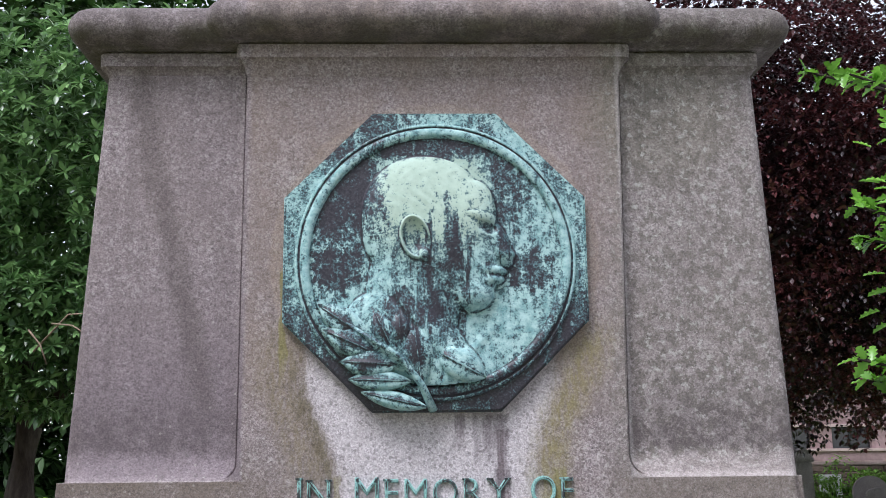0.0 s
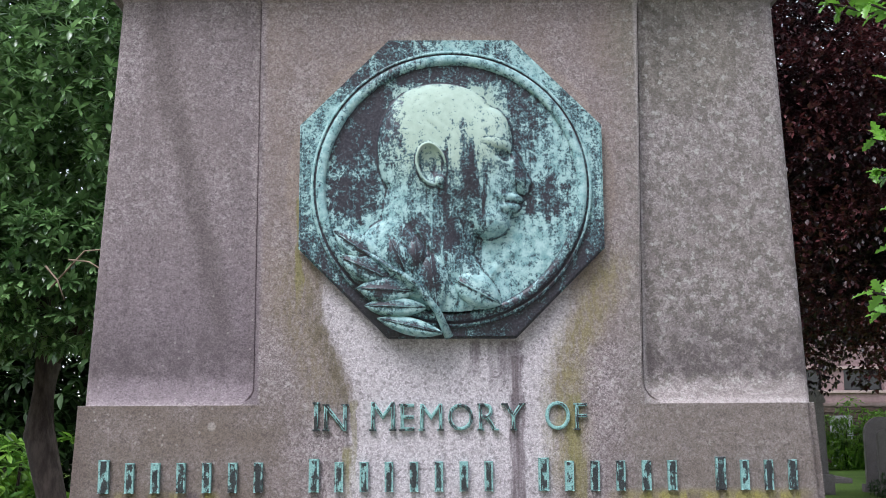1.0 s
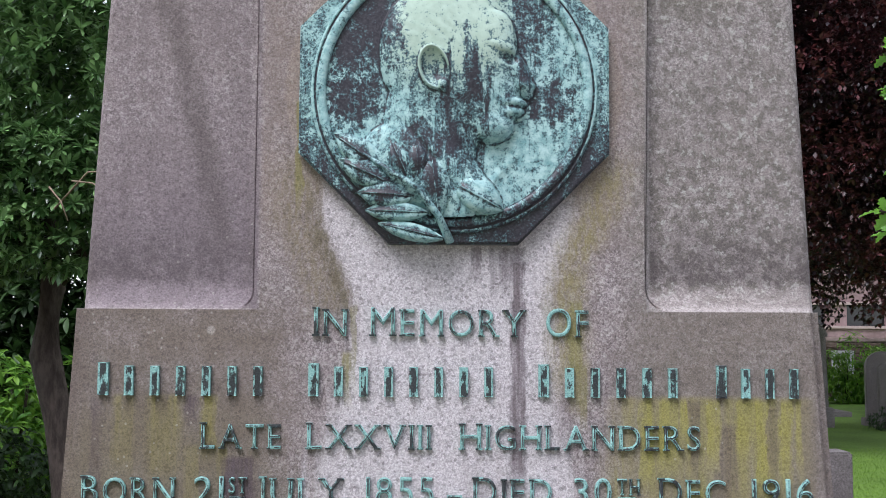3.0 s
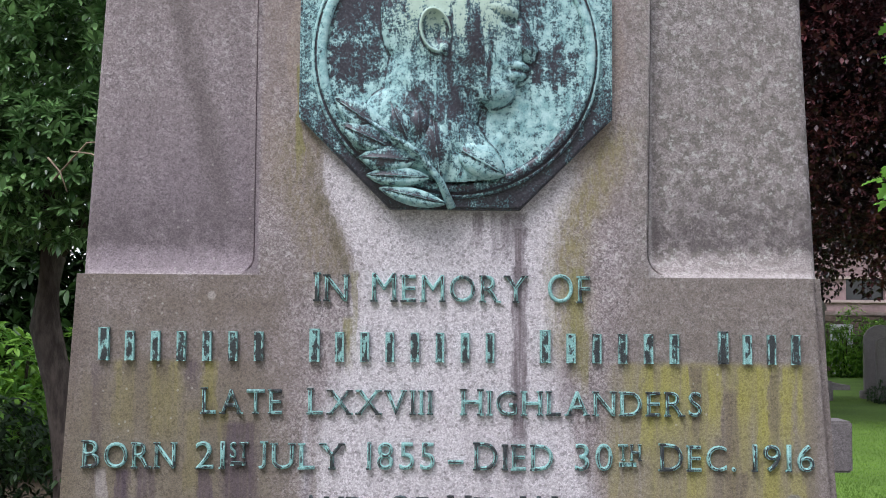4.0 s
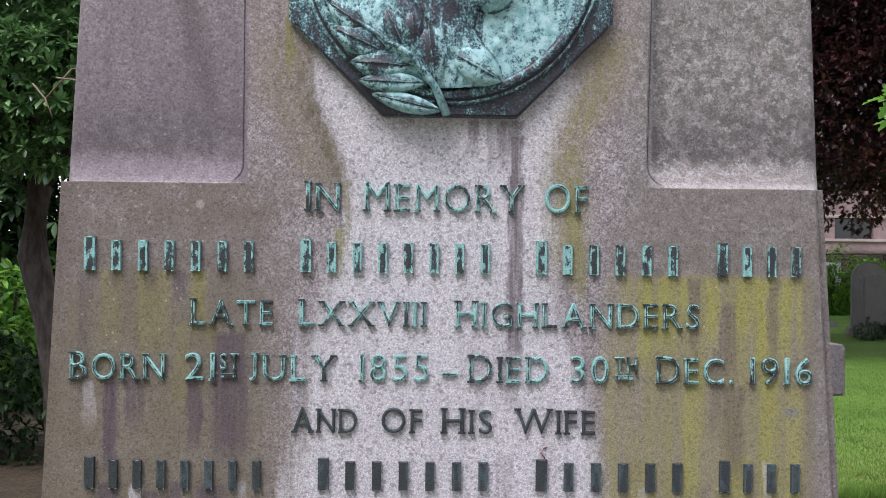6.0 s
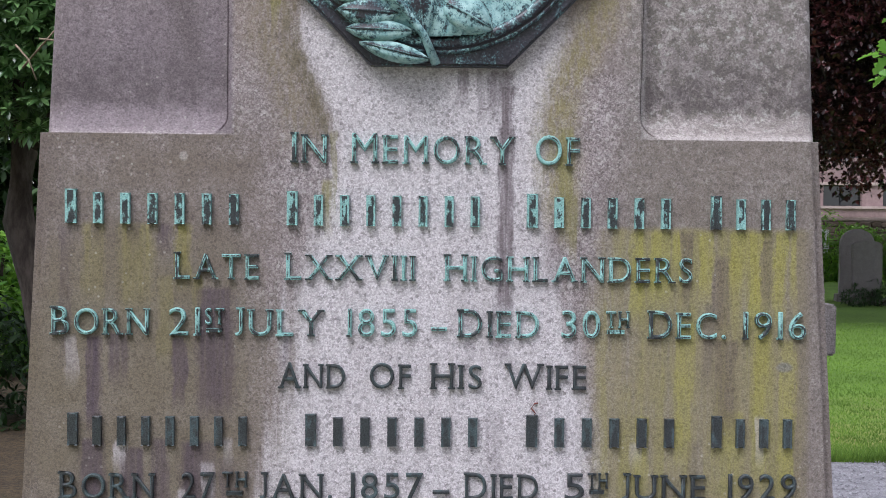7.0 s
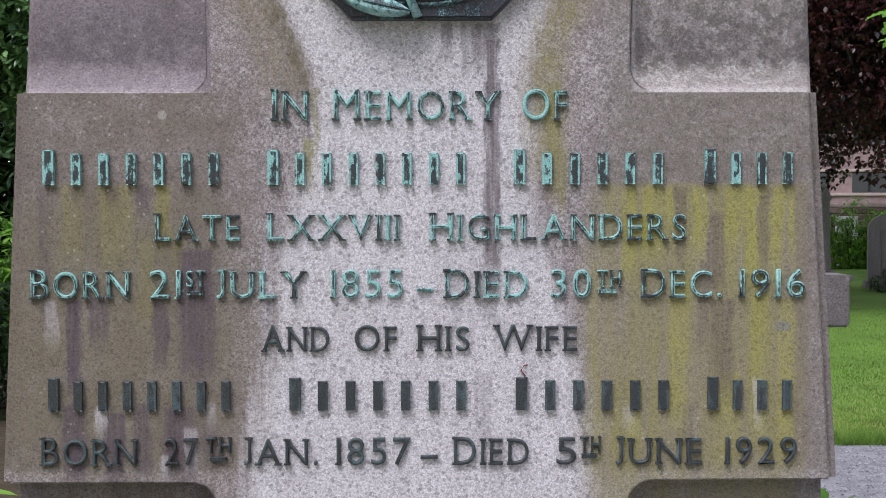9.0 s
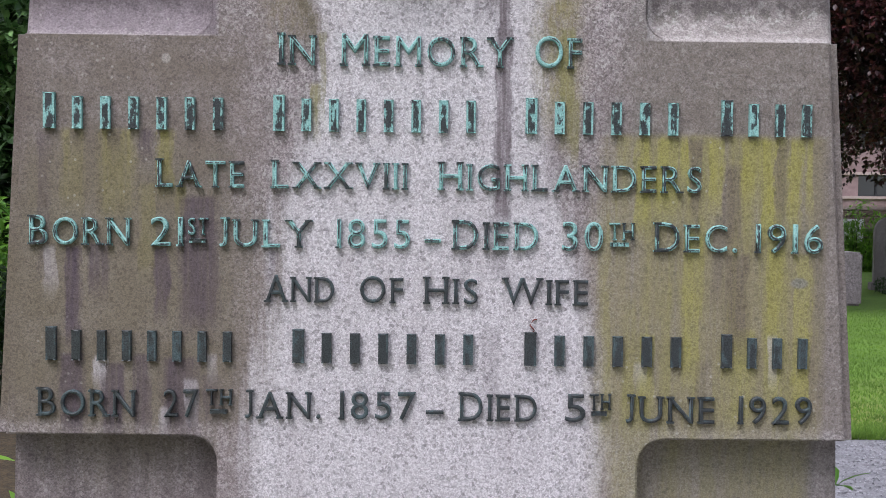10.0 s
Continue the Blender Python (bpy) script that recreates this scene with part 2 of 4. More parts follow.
        purple = runs(((-0.565, 0.014, 1.10, 0.95, 0.85), (-0.525, 0.016, 1.105, 1.03, 0.6), (-0.50, 0.012, 1.285, 1.255, 0.7), (-0.448, 0.012, 1.285, 1.24, 0.7), (-0.560, 0.010, 1.285, 1.25, 0.5),
                       (-0.425, 0.012, 1.10, 0.99, 0.7), (-0.365, 0.032, 1.18, 0.97, 0.7), (-0.565, 0.020, 0.93, 0.80, 0.75), (-0.500, 0.018, 0.915, 0.80, 0.7), (-0.455, 0.014, 0.93, 0.80, 0.6),
                       (-0.395, 0.030, 0.925, 0.80, 0.75), (-0.345, 0.014, 0.90, 0.82, 0.5), (-0.25, 0.008, 1.11, 1.05, 0.5), (-0.61, 0.010, 1.28, 1.06, 0.35)))
        c = k.mix(k.mul(purple, k.step(streak2, 0.3, 0.6, 0.7, 1.0)), c, (0.075, 0.052, 0.075))
        white = runs(((-0.522, 0.010, 0.925, 0.885, 0.7), (-0.378, 0.012, 0.89, 0.83, 0.6), (-0.42, 0.010, 0.845, 0.81, 0.6), (-0.345, 0.009, 0.93, 0.90, 0.5), (0.335, 0.012, 0.925, 0.90, 0.45), (0.545, 0.008, 0.97, 0.90, 0.5), (-0.60, 0.012, 1.10, 1.03, 0.35)))
        c = k.mix(white, c, (0.50, 0.45, 0.47))
        soot = runs(((0.100, 0.022, 1.545, 1.47, 0.62), (0.112, 0.013, 1.52, 1.14, 0.85), (0.038, 0.010, 1.545, 1.49, 0.6), (0.108, 0.016, 1.16, 1.06, 0.35), (0.07, 0.008, 1.545, 1.46, 0.4), (-0.08, 0.02, 1.545, 1.51, 0.2),
                     (0.098, 0.014, 0.98, 0.86, 0.3), (0.055, 0.010, 1.13, 1.04, 0.25), (0.195, 0.012, 1.29, 1.20, 0.3)))
        c = k.mix(soot, c, (0.12, 0.09, 0.10))
        # soot band low on the wings, its foot ragged
        foot = k.add(k.z, k.mul(k.math("SUBTRACT", k.noise(1.0, 4, 0.7, (40, 40, 16), (6, 6, 6)), 0.5), 0.07))
        sooty = k.mul(k.step(ax, 0.342, 0.352), k.mul(k.step(foot, 1.470, 1.492), k.step(k.z, 1.62, 1.50)))
        c = k.mix(k.mul(sooty, k.step(k.noise(34, 4, 0.65, (1, 1, 0.6)), 0.36, 0.58, 0.2, 0.62)), c, (0.10, 0.08, 0.085))
        # a long dark run on one wing
        d = k.add(k.math("SUBTRACT", k.x, k.step(k.z, 2.2, 1.5, -0.54, -0.41)), k.mul(k.math("SUBTRACT", mott, 0.5), 0.06))
        run = k.mul(k.step(k.math("ABSOLUTE", d), 0.005, 0.035, 1.0, 0.0), k.mul(k.step(k.z, 1.5, 1.6), wing_l))
        c = k.mix(k.mul(run, 0.5), c, (0.10, 0.08, 0.078))
        # patchy dark olive low on the cornice roll, dark grey-brown over all of it
        olive = k.mul(k.step(k.z, 2.27, 2.235), k.mul(k.step(k.z, 2.2205, 2.223), k.step(k.noise(9, 4), 0.38, 0.6)))
        c = k.mix(k.mul(olive, 0.7), c, (0.075, 0.072, 0.03))
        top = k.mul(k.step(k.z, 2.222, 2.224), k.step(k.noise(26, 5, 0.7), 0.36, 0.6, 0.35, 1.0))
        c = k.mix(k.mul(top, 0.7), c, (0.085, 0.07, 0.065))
        c = k.mix(k.mul(k.blob(-0.418, 1.397, 0.008, 0.009, mott, 0.6), 0.5), c, (0.46, 0.42, 0.39))
        c = k.mix(k.mul(k.blob(0.585, 1.055, 0.016, 0.010, mott, 0.8), 0.7), c, (0.19, 0.18, 0.185))
        spots = k.cells(55, "Distance")
        c = k.mix(k.mul(k.step(spots, 0.16, 0.09), k.step(k.noise(3, 2), 0.52, 0.6, 0.0, 0.35)), c, (0.5, 0.47, 0.43))
    else:
        c = k.mix(0.5, c, (0.095, 0.095, 0.09))
    speck = k.mul(k.step(k.cells(520), 0.0, 1.0, 0.6, 1.42), k.step(k.cells(260), 0.05, 0.14, 0.45, 1.02))
    c = k.mix(0.42, c, speck, "MULTIPLY")
    h = k.add(k.mul(fine, 0.7), k.mul(grain, 0.4))
    return k.done(c, h, 0.0018, 0.8)


def bronze_material(name, cover, cream=False, plate=False):
    k = Mat(name, 0.62, 0.0, 0.5)
    fine = k.noise(230, 4, 0.75)
    mid = k.noise(70, 6, 0.72)
    big = k.noise(11.0, 5, 0.6, (1, 1, 0.7), (4, 0, 2))
    streak = k.noise(1.0, 4, 0.65, (60, 60, 6.0), (0, 0, 3))
    v = k.add(k.add(k.mul(fine, 0.8), k.mul(mid, 0.62)), k.add(k.mul(big, 0.4), k.mul(streak, 0.5)))
    if cream or plate:
        point = k.nt.nodes.new("ShaderNodeNewGeometry").outputs["Pointiness"]
        v = k.add(v, k.step(point, 0.44, 0.56, -0.14, 0.14))
    if cream:
        # bare dark metal behind the head, at the top of the field and in runs
        dark = k.math("MAXIMUM", k.blob(-0.165, 1.94, 0.085, 0.12, mid, 0.8), k.blob(-0.02, 2.022, 0.16, 0.03, mid, 0.8))
        dark = k.math("MAXIMUM", dark, k.mul(k.blob(-0.175, 1.80, 0.06, 0.06, mid, 1.2), 0.9))
        dark = k.math("MAXIMUM", dark, k.mul(k.blob(0.125, 1.93, 0.03, 0.13, streak, 1.6), 0.7))
        dark = k.math("MAXIMUM", dark, k.mul(k.blob(0.165, 1.795, 0.045, 0.05, mid, 1.8), 0.75))
        dark = k.math("MAXIMUM", dark, k.mul(k.blob(0.015, 1.80, 0.05, 0.12, streak, 2.4), 0.6))
        dark = k.math("MAXIMUM", dark, k.mul(k.blob(-0.06, 1.715, 0.045, 0.05, streak, 1.8), 0.7))
        dark = k.math("MAXIMUM", dark, k.mul(k.blob(0.03, 1.70, 0.03, 0.06, streak, 1.8), 0.5))
        dark = k.math("MAXIMUM", dark, k.mul(k.blob(-0.10, 1.66, 0.10, 0.06, mid, 1.6), 0.2))
        v = k.math("SUBTRACT", v, k.mul(dark, 0.21))
        v = k.add(v, k.mul(k.blob(-0.02, 1.94, 0.12, 0.09, mid, 0.6), 0.05))
    if plate:
        v = k.math("SUBTRACT", v, k.mul(k.step(k.add(k.z, k.mul(k.x, -0.25)), 1.76, 1.60), 0.21))
        v = k.math("SUBTRACT", v, k.mul(k.blob(-0.20, 1.64, 0.14, 0.12, mid, 0.6), 0.10))
        v = k.math("SUBTRACT", v, k.mul(k.blob(-0.16, 2.05, 0.12, 0.08, mid, 0.8), 0.14))
    thin = k.step(v, 1.04 - cover, 1.11 - cover)
    green = k.step(v, 1.14 - cover, 1.21 - cover)
    tone = k.mix(k.step(mid, 0.3, 0.7), (0.15, 0.315, 0.33), (0.44, 0.62, 0.61))
    if cream:
        tone = k.mix(k.mul(k.blob(-0.01, 1.92, 0.15, 0.13, mid, 0.8), 0.75), tone, (0.45, 0.54, 0.43))
    dark_c = k.mix(k.step(fine, 0.35, 0.65), (0.012, 0.012, 0.020), (0.052, 0.044, 0.056))
    c = k.mix(k.mul(thin, 0.85), dark_c, (0.085, 0.175, 0.195))
    c = k.mix(green, c, tone)
    rough = k.step(green, 0.0, 1.0, 0.4, 0.85)
    return k.done(c, k.add(k.mul(fine, 0.6), k.mul(green, 0.35)), 0.0012, 0.7, rough)


def letter_material(name, cover, dull):
    """Bronze lettering: dark metal showing through a green crust."""
    k = Mat(name, 0.6, 0.0, 0.5)
    k.p = k.nt.nodes.new("ShaderNodeNewGeometry").outputs["Position"]
    fine = k.noise(420, 3, 0.7)
    worn = k.add(k.noise(95, 4, 0.65, (1, 1, 0.6)), k.mul(k.math("SUBTRACT", k.noise(9, 2), 0.5), 0.5))
    worn = k.add(worn, k.mul(k.math("SUBTRACT", k.rnd(), 0.5), 0.12))
    crust = k.step(worn, 0.62 - 0.28 * cover, 0.72 - 0.28 * cover)
    bare = k.mix(k.step(fine, 0.35, 0.65), (0.014, 0.016, 0.02), (0.045, 0.05, 0.053))
    if dull:
        tone = k.mix(k.step(fine, 0.3, 0.7), (0.03, 0.045, 0.05), (0.078, 0.105, 0.11))
    else:
        tone = k.mix(k.step(fine, 0.3, 0.7), (0.12, 0.27, 0.265), (0.33, 0.545, 0.51))
    return k.done(k.mix(crust, bare, tone), fine, 0.0006, 0.5, k.step(crust, 0.0, 1.0, 0.42, 0.8))


def leaf_material(name, dark, light, rough=0.4, spec=0.5, thin=0.25, drift=3.0, deep=0.5):
    k = Mat(name, rough, 0.0, spec)
    n = k.noise(drift, 2)
    r = k.island()
    c = k.mix(r, dark, light)
    c = k.mix(k.step(n, 0.38, 0.62, 0.0, deep), c, tuple(v * 0.55 for v in dark))
    k.b.inputs["Transmission Weight"].default_value = 0.0
    m = k.done(c)
    tr = k.nt.nodes.new("ShaderNodeBsdfTranslucent")
    k.nt.links.new(c, tr.inputs["Color"])
    mx = k.nt.nodes.new("ShaderNodeMixShader")
    mx.inputs[0].default_value = thin
    out = k.nt.nodes["Material Output"]
    k.nt.links.new(k.b.outputs[0], mx.inputs[1])
    k.nt.links.new(tr.outputs[0], mx.inputs[2])
    k.nt.links.new(mx.outputs[0], out.inputs["Surface"])
    return m


def plain_material(name, a, b, scale, rough=0.85, bump=0.002, stretch=(1, 1, 1), vary=0.0, spec=0.3):
    k = Mat(name, rough, 0.0, spec)
    n = k.noise(scale, 5, 0.65, stretch)
    n2 = k.noise(scale * 0.13, 3, 0.5, stretch)
    c = k.mix(k.step(n, 0.3, 0.7), a, b)
    c = k.mix(k.step(n2, 0.35, 0.7, 0.0, 0.45), c, tuple(v * 0.55 for v in a))
    if vary:
        c = k.mix(k.mul(k.rnd(), vary), c, tuple(v * 0.4 for v in a))
    return k.done(c, n, bump, 0.7)


GRANITE = granite_material(True)
HEADSTONE = granite_material(False)
BRONZE = bronze_material("verdigris_bronze", 0.05, cream=True)
BRONZE_PLATE = bronze_material("patchy_verdigris_bronze", -0.115, plate=True)
BRONZE_SPRIG = bronze_material("dark_verdigris_sprig", -0.075, cream=True)
BRONZE_RIM = bronze_material("speckled_verdigris_rim", -0.03, plate=True)
LETTER_FACE, LETTER_EDGE = letter_material("green_bronze_letter", 0.38, False), letter_material("green_bronze_arris", 0.85, False)
DULL_FACE, DULL_EDGE = letter_material("dark_bronze_letter", 0.15, True), letter_material("dark_bronze_arris", 0.5, True)


def lawn_material():
    """Mown turf, dry and yellowish in a ragged belt along the gravel."""
    k = Mat("lawn_turf", 0.9, 0.0, 0.3)
    n = k.noise(30, 5, 0.65)
    c = k.mix(k.step(n, 0.3, 0.7), (0.075, 0.14, 0.018), (0.15, 0.25, 0.035))
    c = k.mix(k.step(k.noise(0.9, 3), 0.35, 0.7, 0.0, 0.4), c, (0.045, 0.085, 0.012))
    reach = k.add(k.y, k.mul(k.math("SUBTRACT", k.noise(0.8, 3), 0.5), 3.0))
    c = k.mix(k.mul(k.step(reach, 7.5, 5.0), k.step(k.noise(6, 4), 0.35, 0.6, 0.25, 0.8)), c, (0.24, 0.225, 0.075))
    return k.done(c, n, 0.01, 0.7)


GRASS_SHEET = lawn_material()
BLADE = leaf_material("grass_blades", (0.09, 0.18, 0.022), (0.21, 0.33, 0.055), 0.6, 0.3)
LITTER = plain_material("leaf_litter", (0.03, 0.022, 0.014), (0.09, 0.062, 0.034), 40, 0.95, 0.01)
GRAVEL = plain_material("gravel_bed", (0.16, 0.15, 0.165), (0.30, 0.285, 0.305), 90, 0.9, 0.008)


def pebble_material():
    k = Mat("gravel_stones", 0.85)
    return k.done(k.mix(k.island(), (0.17, 0.16, 0.175), (0.36, 0.34, 0.365)), k.noise(120), 0.001)


PEBBLE = pebble_material()
BARK = plain_material("dark_bark", (0.022, 0.016, 0.013), (0.062, 0.047, 0.038), 26, 0.95, 0.012, (1, 1, 0.3))
# lighter copy of the bark, with the light on the lower trunk in its colour
TRUNK_BARK = plain_material("lit_trunk_bark", (0.045, 0.034, 0.029), (0.125, 0.098, 0.085), 22, 0.95, 0.02, (1, 1, 0.35))
TWIG = plain_material("pale_twig_bark", (0.17, 0.12, 0.085), (0.30, 0.225, 0.165), 60, 0.9, 0.002)
SHRUB_LEAF = leaf_material("glossy_evergreen_leaves", (0.035, 0.10, 0.022), (0.33, 0.53, 0.21), 0.28, 0.6, 0.3, 4.5, 0.75)
LAUREL_LEAF = leaf_material("bright_laurel_leaves", (0.06, 0.17, 0.02), (0.22, 0.40, 0.05), 0.4, 0.4, 0.35)
# leaf colour darkened to carry the shade under the trees
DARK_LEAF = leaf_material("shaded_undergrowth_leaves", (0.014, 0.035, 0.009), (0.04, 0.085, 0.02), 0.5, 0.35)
BEECH_LEAF = leaf_material("copper_beech_leaves", (0.012, 0.005, 0.008), (0.15, 0.043, 0.045), 0.36, 0.5, 0.28, 0.9, 0.95)
HOLLY_LEAF = leaf_material("glossy_holly_leaves", (0.12, 0.30, 0.03), (0.26, 0.55, 0.07), 0.25, 0.6, 0.4)
HEDGE_LEAF = leaf_material("hedge_leaves", (0.10, 0.25, 0.02), (0.28, 0.50, 0.06), 0.45, 0.4)
FAR_LEAF = leaf_material("far_tree_leaves", (0.02, 0.05, 0.012), (0.06, 0.13, 0.03), 0.5, 0.3)
SANDSTONE = plain_material("pink_sandstone_wall", (0.23, 0.15, 0.15), (0.31, 0.21, 0.215), 6, 0.9, 0.004)
TRIM_STONE = plain_material("pale_sandstone_trim", (0.36, 0.27, 0.25), (0.46, 0.36, 0.34), 9, 0.9, 0.003)
RUBBLE = plain_material("rubble_stone", (0.15, 0.105, 0.085), (0.34, 0.25, 0.21), 7, 0.92, 0.012, vary=0.8)
MORTAR = plain_material("lime_mortar", (0.14, 0.115, 0.10), (0.22, 0.18, 0.16), 30, 0.95, 0.004)
WHITE_STONE = plain_material("white_marble", (0.55, 0.54, 0.55), (0.70, 0.69, 0.70), 14, 0.7, 0.001)
TIMBER = plain_material("dark_painted_timber", (0.02, 0.02, 0.022), (0.04, 0.04, 0.042), 20, 0.5, 0.001)
SLATE = plain_material("slate_roof_covering", (0.06, 0.06, 0.07), (0.12, 0.12, 0.13), 12, 0.7, 0.004)
_g = Mat("window_glass", 0.05, 0.0, 0.5)
GLASS = _g.done((0.015, 0.016, 0.018))


# ---- mesh helpers ----
def part(name, bm, material, parent=None, label="", smooth=False):
    me = bpy.data.meshes.new(name)
    bm.to_mesh(me)
    bm.free()
    return part_mesh(name, me, material, parent, label, smooth)


def part_mesh(name, me, material, parent=None, label="", smooth=False):
    if not me.materials:
        me.materials.append(material)
    if smooth:
        me.polygons.foreach_set("use_smooth", [True] * len(me.polygons))
    ob = new(name, me)
    ob.parent = parent
    if label:
        tagged(ob, label)
    return ob


def empty(name, label, category, group="", kind="", at=(0, 0, 0)):
    ob = new(name)
    ob.location = at
    ob.empty_display_size = 0.1
    return tagged(ob, label, category, group, kind)


def data_mesh(name, verts, faces):
    me = bpy.data.meshes.new(name)
    me.from_pydata([tuple(v) for v in verts], [], [tuple(f) for f in faces])
    me.update()
    return me


def box_bm(x0, x1, y0, y1, z0, z1, bevel=0.0, bm=None):
    own = bm is None
    bm = bm or bmesh.new()
    vs = [bm.verts.new((x, y, z)) for z in (z0, z1) for y in (y0, y1) for x in (x0, x1)]
    fs = [bm.faces.new([vs[i] for i in q]) for q in
          ((0, 2, 3, 1), (4, 5, 7, 6), (0, 1, 5, 4), (2, 6, 7, 3), (0, 4, 6, 2), (1, 3, 7, 5))]
    if bevel and own:
        bmesh.ops.bevel(bm, geom=bm.edges[:], offset=bevel, segments=2, affect="EDGES")
    return bm


def prism_bm(outline, y0, y1, bevel=0.0, segments=2):
    """A slab from an outline in x and z, front at y0, back at y1; bevel rounds the front arris."""
    bm = bmesh.new()
    front = [bm.verts.new((x, y0, z)) for x, z in outline]
    back = [bm.verts.new((x, y1, z)) for x, z in outline]
    f = bm.faces.new(front)
    bm.faces.new(back[::-1])
    n = len(outline)
    for i in range(n):
        bm.faces.new((front[i], back[i], back[(i + 1) % n], front[(i + 1) % n]))
    bmesh.ops.recalc_face_normals(bm, faces=bm.faces[:])
    if bevel:
        bmesh.ops.bevel(bm, geom=[e for e in f.edges], offset=bevel, segments=segments, affect="EDGES", clamp_overlap=True)
    return bm


def arc(cx, cz, r, a0, a1, n=8):
    return [(cx + r * math.cos(radians(a0 + (a1 - a0) * i / n)), cz + r * math.sin(radians(a0 + (a1 - a0) * i / n))) for i in range(n + 1)]


def tube_bm(points, radii, sides=10, bm=None):
    bm = bm or bmesh.new()
    rings = []
    pts = [Vector(p) for p in points]
    for i, p in enumerate(pts):
        way = (pts[min(i + 1, len(pts) - 1)] - pts[max(i - 1, 0)]).normalized()
        q = way.to_track_quat("Z", "Y")
        rings.append([bm.verts.new(p + q @ Vector((math.cos(a) * radii[i], math.sin(a) * radii[i], 0)))
                      for a in (2 * math.pi * j / sides for j in range(sides))])
    for a, b in zip(rings, rings[1:]):
        for j in range(sides):
            bm.faces.new((a[j], a[(j + 1) % sides], b[(j + 1) % sides], b[j]))
    bm.faces.new(rings[0][::-1])
    bm.faces.new(rings[-1])
    return bm


# leaf blades: half outlines as (along, half width) in units of the leaf's length
OVAL = [(0.0, 0.015), (0.25, 0.14), (0.55, 0.19), (0.82, 0.11), (1.0, 0.0)]
LANCE = [(0.0, 0.012), (0.2, 0.09), (0.5, 0.145), (0.8, 0.09), (1.0, 0.0)]
BROAD = [(0.0, 0.03), (0.5, 0.31), (1.0, 0.0)]
SPINY = [(0.0, 0.02), (0.14, 0.22), (0.24, 0.13), (0.38, 0.30), (0.5, 0.16), (0.64, 0.28), (0.75, 0.13), (0.86, 0.18), (1.0, 0.0)]


def leaves_mesh(name, sprays, outline, fold=0.25, droop=0.25):
    """Many leaves in one mesh. sprays: arrays of places, directions, lengths, rolls. Each leaf is two folded halves."""
    n = len(outline)
    t = np.array([p[0] for p in outline])
    w = np.array([p[1] for p in outline])
    local = np.concatenate([np.stack([t, w * 0, 0 * t - droop * t * t], 1),
                            np.stack([t, w, fold * w - droop * t * t], 1),
                            np.stack([t, -w, fold * w - droop * t * t], 1)])
    faces = []
    for i in range(n - 1):
        faces.append((i, i + 1, n + i + 1, n + i))
        faces.append((i, 2 * n + i, 2 * n + i + 1, i + 1))
    faces = np.array(faces)
    P, D, L, R = sprays
    k = len(P)
    D = D / (np.linalg.norm(D, axis=1, keepdims=True) + 1e-9)
    up = np.tile(np.array([[0.0, 0.0, 1.0]]), (k, 1))
    up[np.abs(D[:, 2]) > 0.95] = (1, 0, 0)
    S = np.cross(up, D)
    S /= np.linalg.norm(S, axis=1, keepdims=True) + 1e-9
    U = np.cross(D, S)
    S2 = S * np.cos(R)[:, None] + U * np.sin(R)[:, None]
    U2 = -S * np.sin(R)[:, None] + U * np.cos(R)[:, None]
    V = (P[:, None, :] + L[:, None, None] * (local[None, :, 0:1] * D[:, None, :] + local[None, :, 1:2] * S2[:, None, :] + local[None, :, 2:3] * U2[:, None, :]))
    F = (faces[None] + (np.arange(k) * len(local))[:, None, None]).reshape(-1, 4)
    me = bpy.data.meshes.new(name)
    me.vertices.add(k * len(local))
    me.vertices.foreach_set("co", V.reshape(-1))
    me.loops.add(F.size)
    me.loops.foreach_set("vertex_index", F.reshape(-1))
    me.polygons.add(len(F))
    me.polygons.foreach_set("loop_start", np.arange(len(F)) * 4)
    me.update(calc_edges=True)
    return me


rng = np.random.default_rng(7)


def unit(v):
    return v / (np.linalg.norm(v, axis=1, keepdims=True) + 1e-9)


def whorls(centres, outward, count, length, spread=0.9):
    """Rosettes of leaves round shoot tips: arrays of places, directions, lengths and rolls."""
    c, o = np.asarray(centres, float), unit(np.asarray(outward, float))
    n = len(c)
    a = unit(np.cross(o, rng.normal(size=(n, 3))))
    b = np.cross(o, a)
    f = (rng.uniform(0, 6.28, n)[:, None] + np.arange(count)[None] * 2.4)[..., None]
    d = o[:, None] * rng.uniform(0.15, 0.8, (n, count, 1)) + (a[:, None] * np.cos(f) + b[:, None] * np.sin(f)) * spread
    p = c[:, None] + d * length * 0.05
    k = n * count
    return p.reshape(k, 3), d.reshape(k, 3), length * rng.uniform(0.65, 1.15, k), rng.normal(0, 0.25, k)


def cloud(count, centre, radii, hollow=0.45, lumps=14, seed=3, low=-1.0):
    """Places in an uneven crown: on and inside lumps over an ellipsoid. Returns places and outward ways."""
    r = np.random.default_rng(seed)
    hubs = unit(r.normal(size=(lumps, 3))) * r.uniform(0.35, 0.85, (lumps, 1))
    hubs[:, 2] = np.maximum(hubs[:, 2], low)
    d = unit(r.normal(size=(count, 3)))
    p = hubs[r.integers(lumps, size=count)] + d * 0.48 * (hollow + (1 - hollow) * r.uniform(size=(count, 1)) ** 0.5)
    bottom = low + 0.10 * np.sin(p[:, 0] * 7.0) + 0.06 * np.sin(p[:, 0] * 19.0 + p[:, 1] * 5.0)
    p[:, 2] = np.where(p[:, 2] < bottom, bottom + 0.45 * r.uniform(size=count) ** 2, p[:, 2])
    return np.array(centre, float) + p * np.array(radii, float), d + 0.35 * p + np.array([0, 0, 0.35])


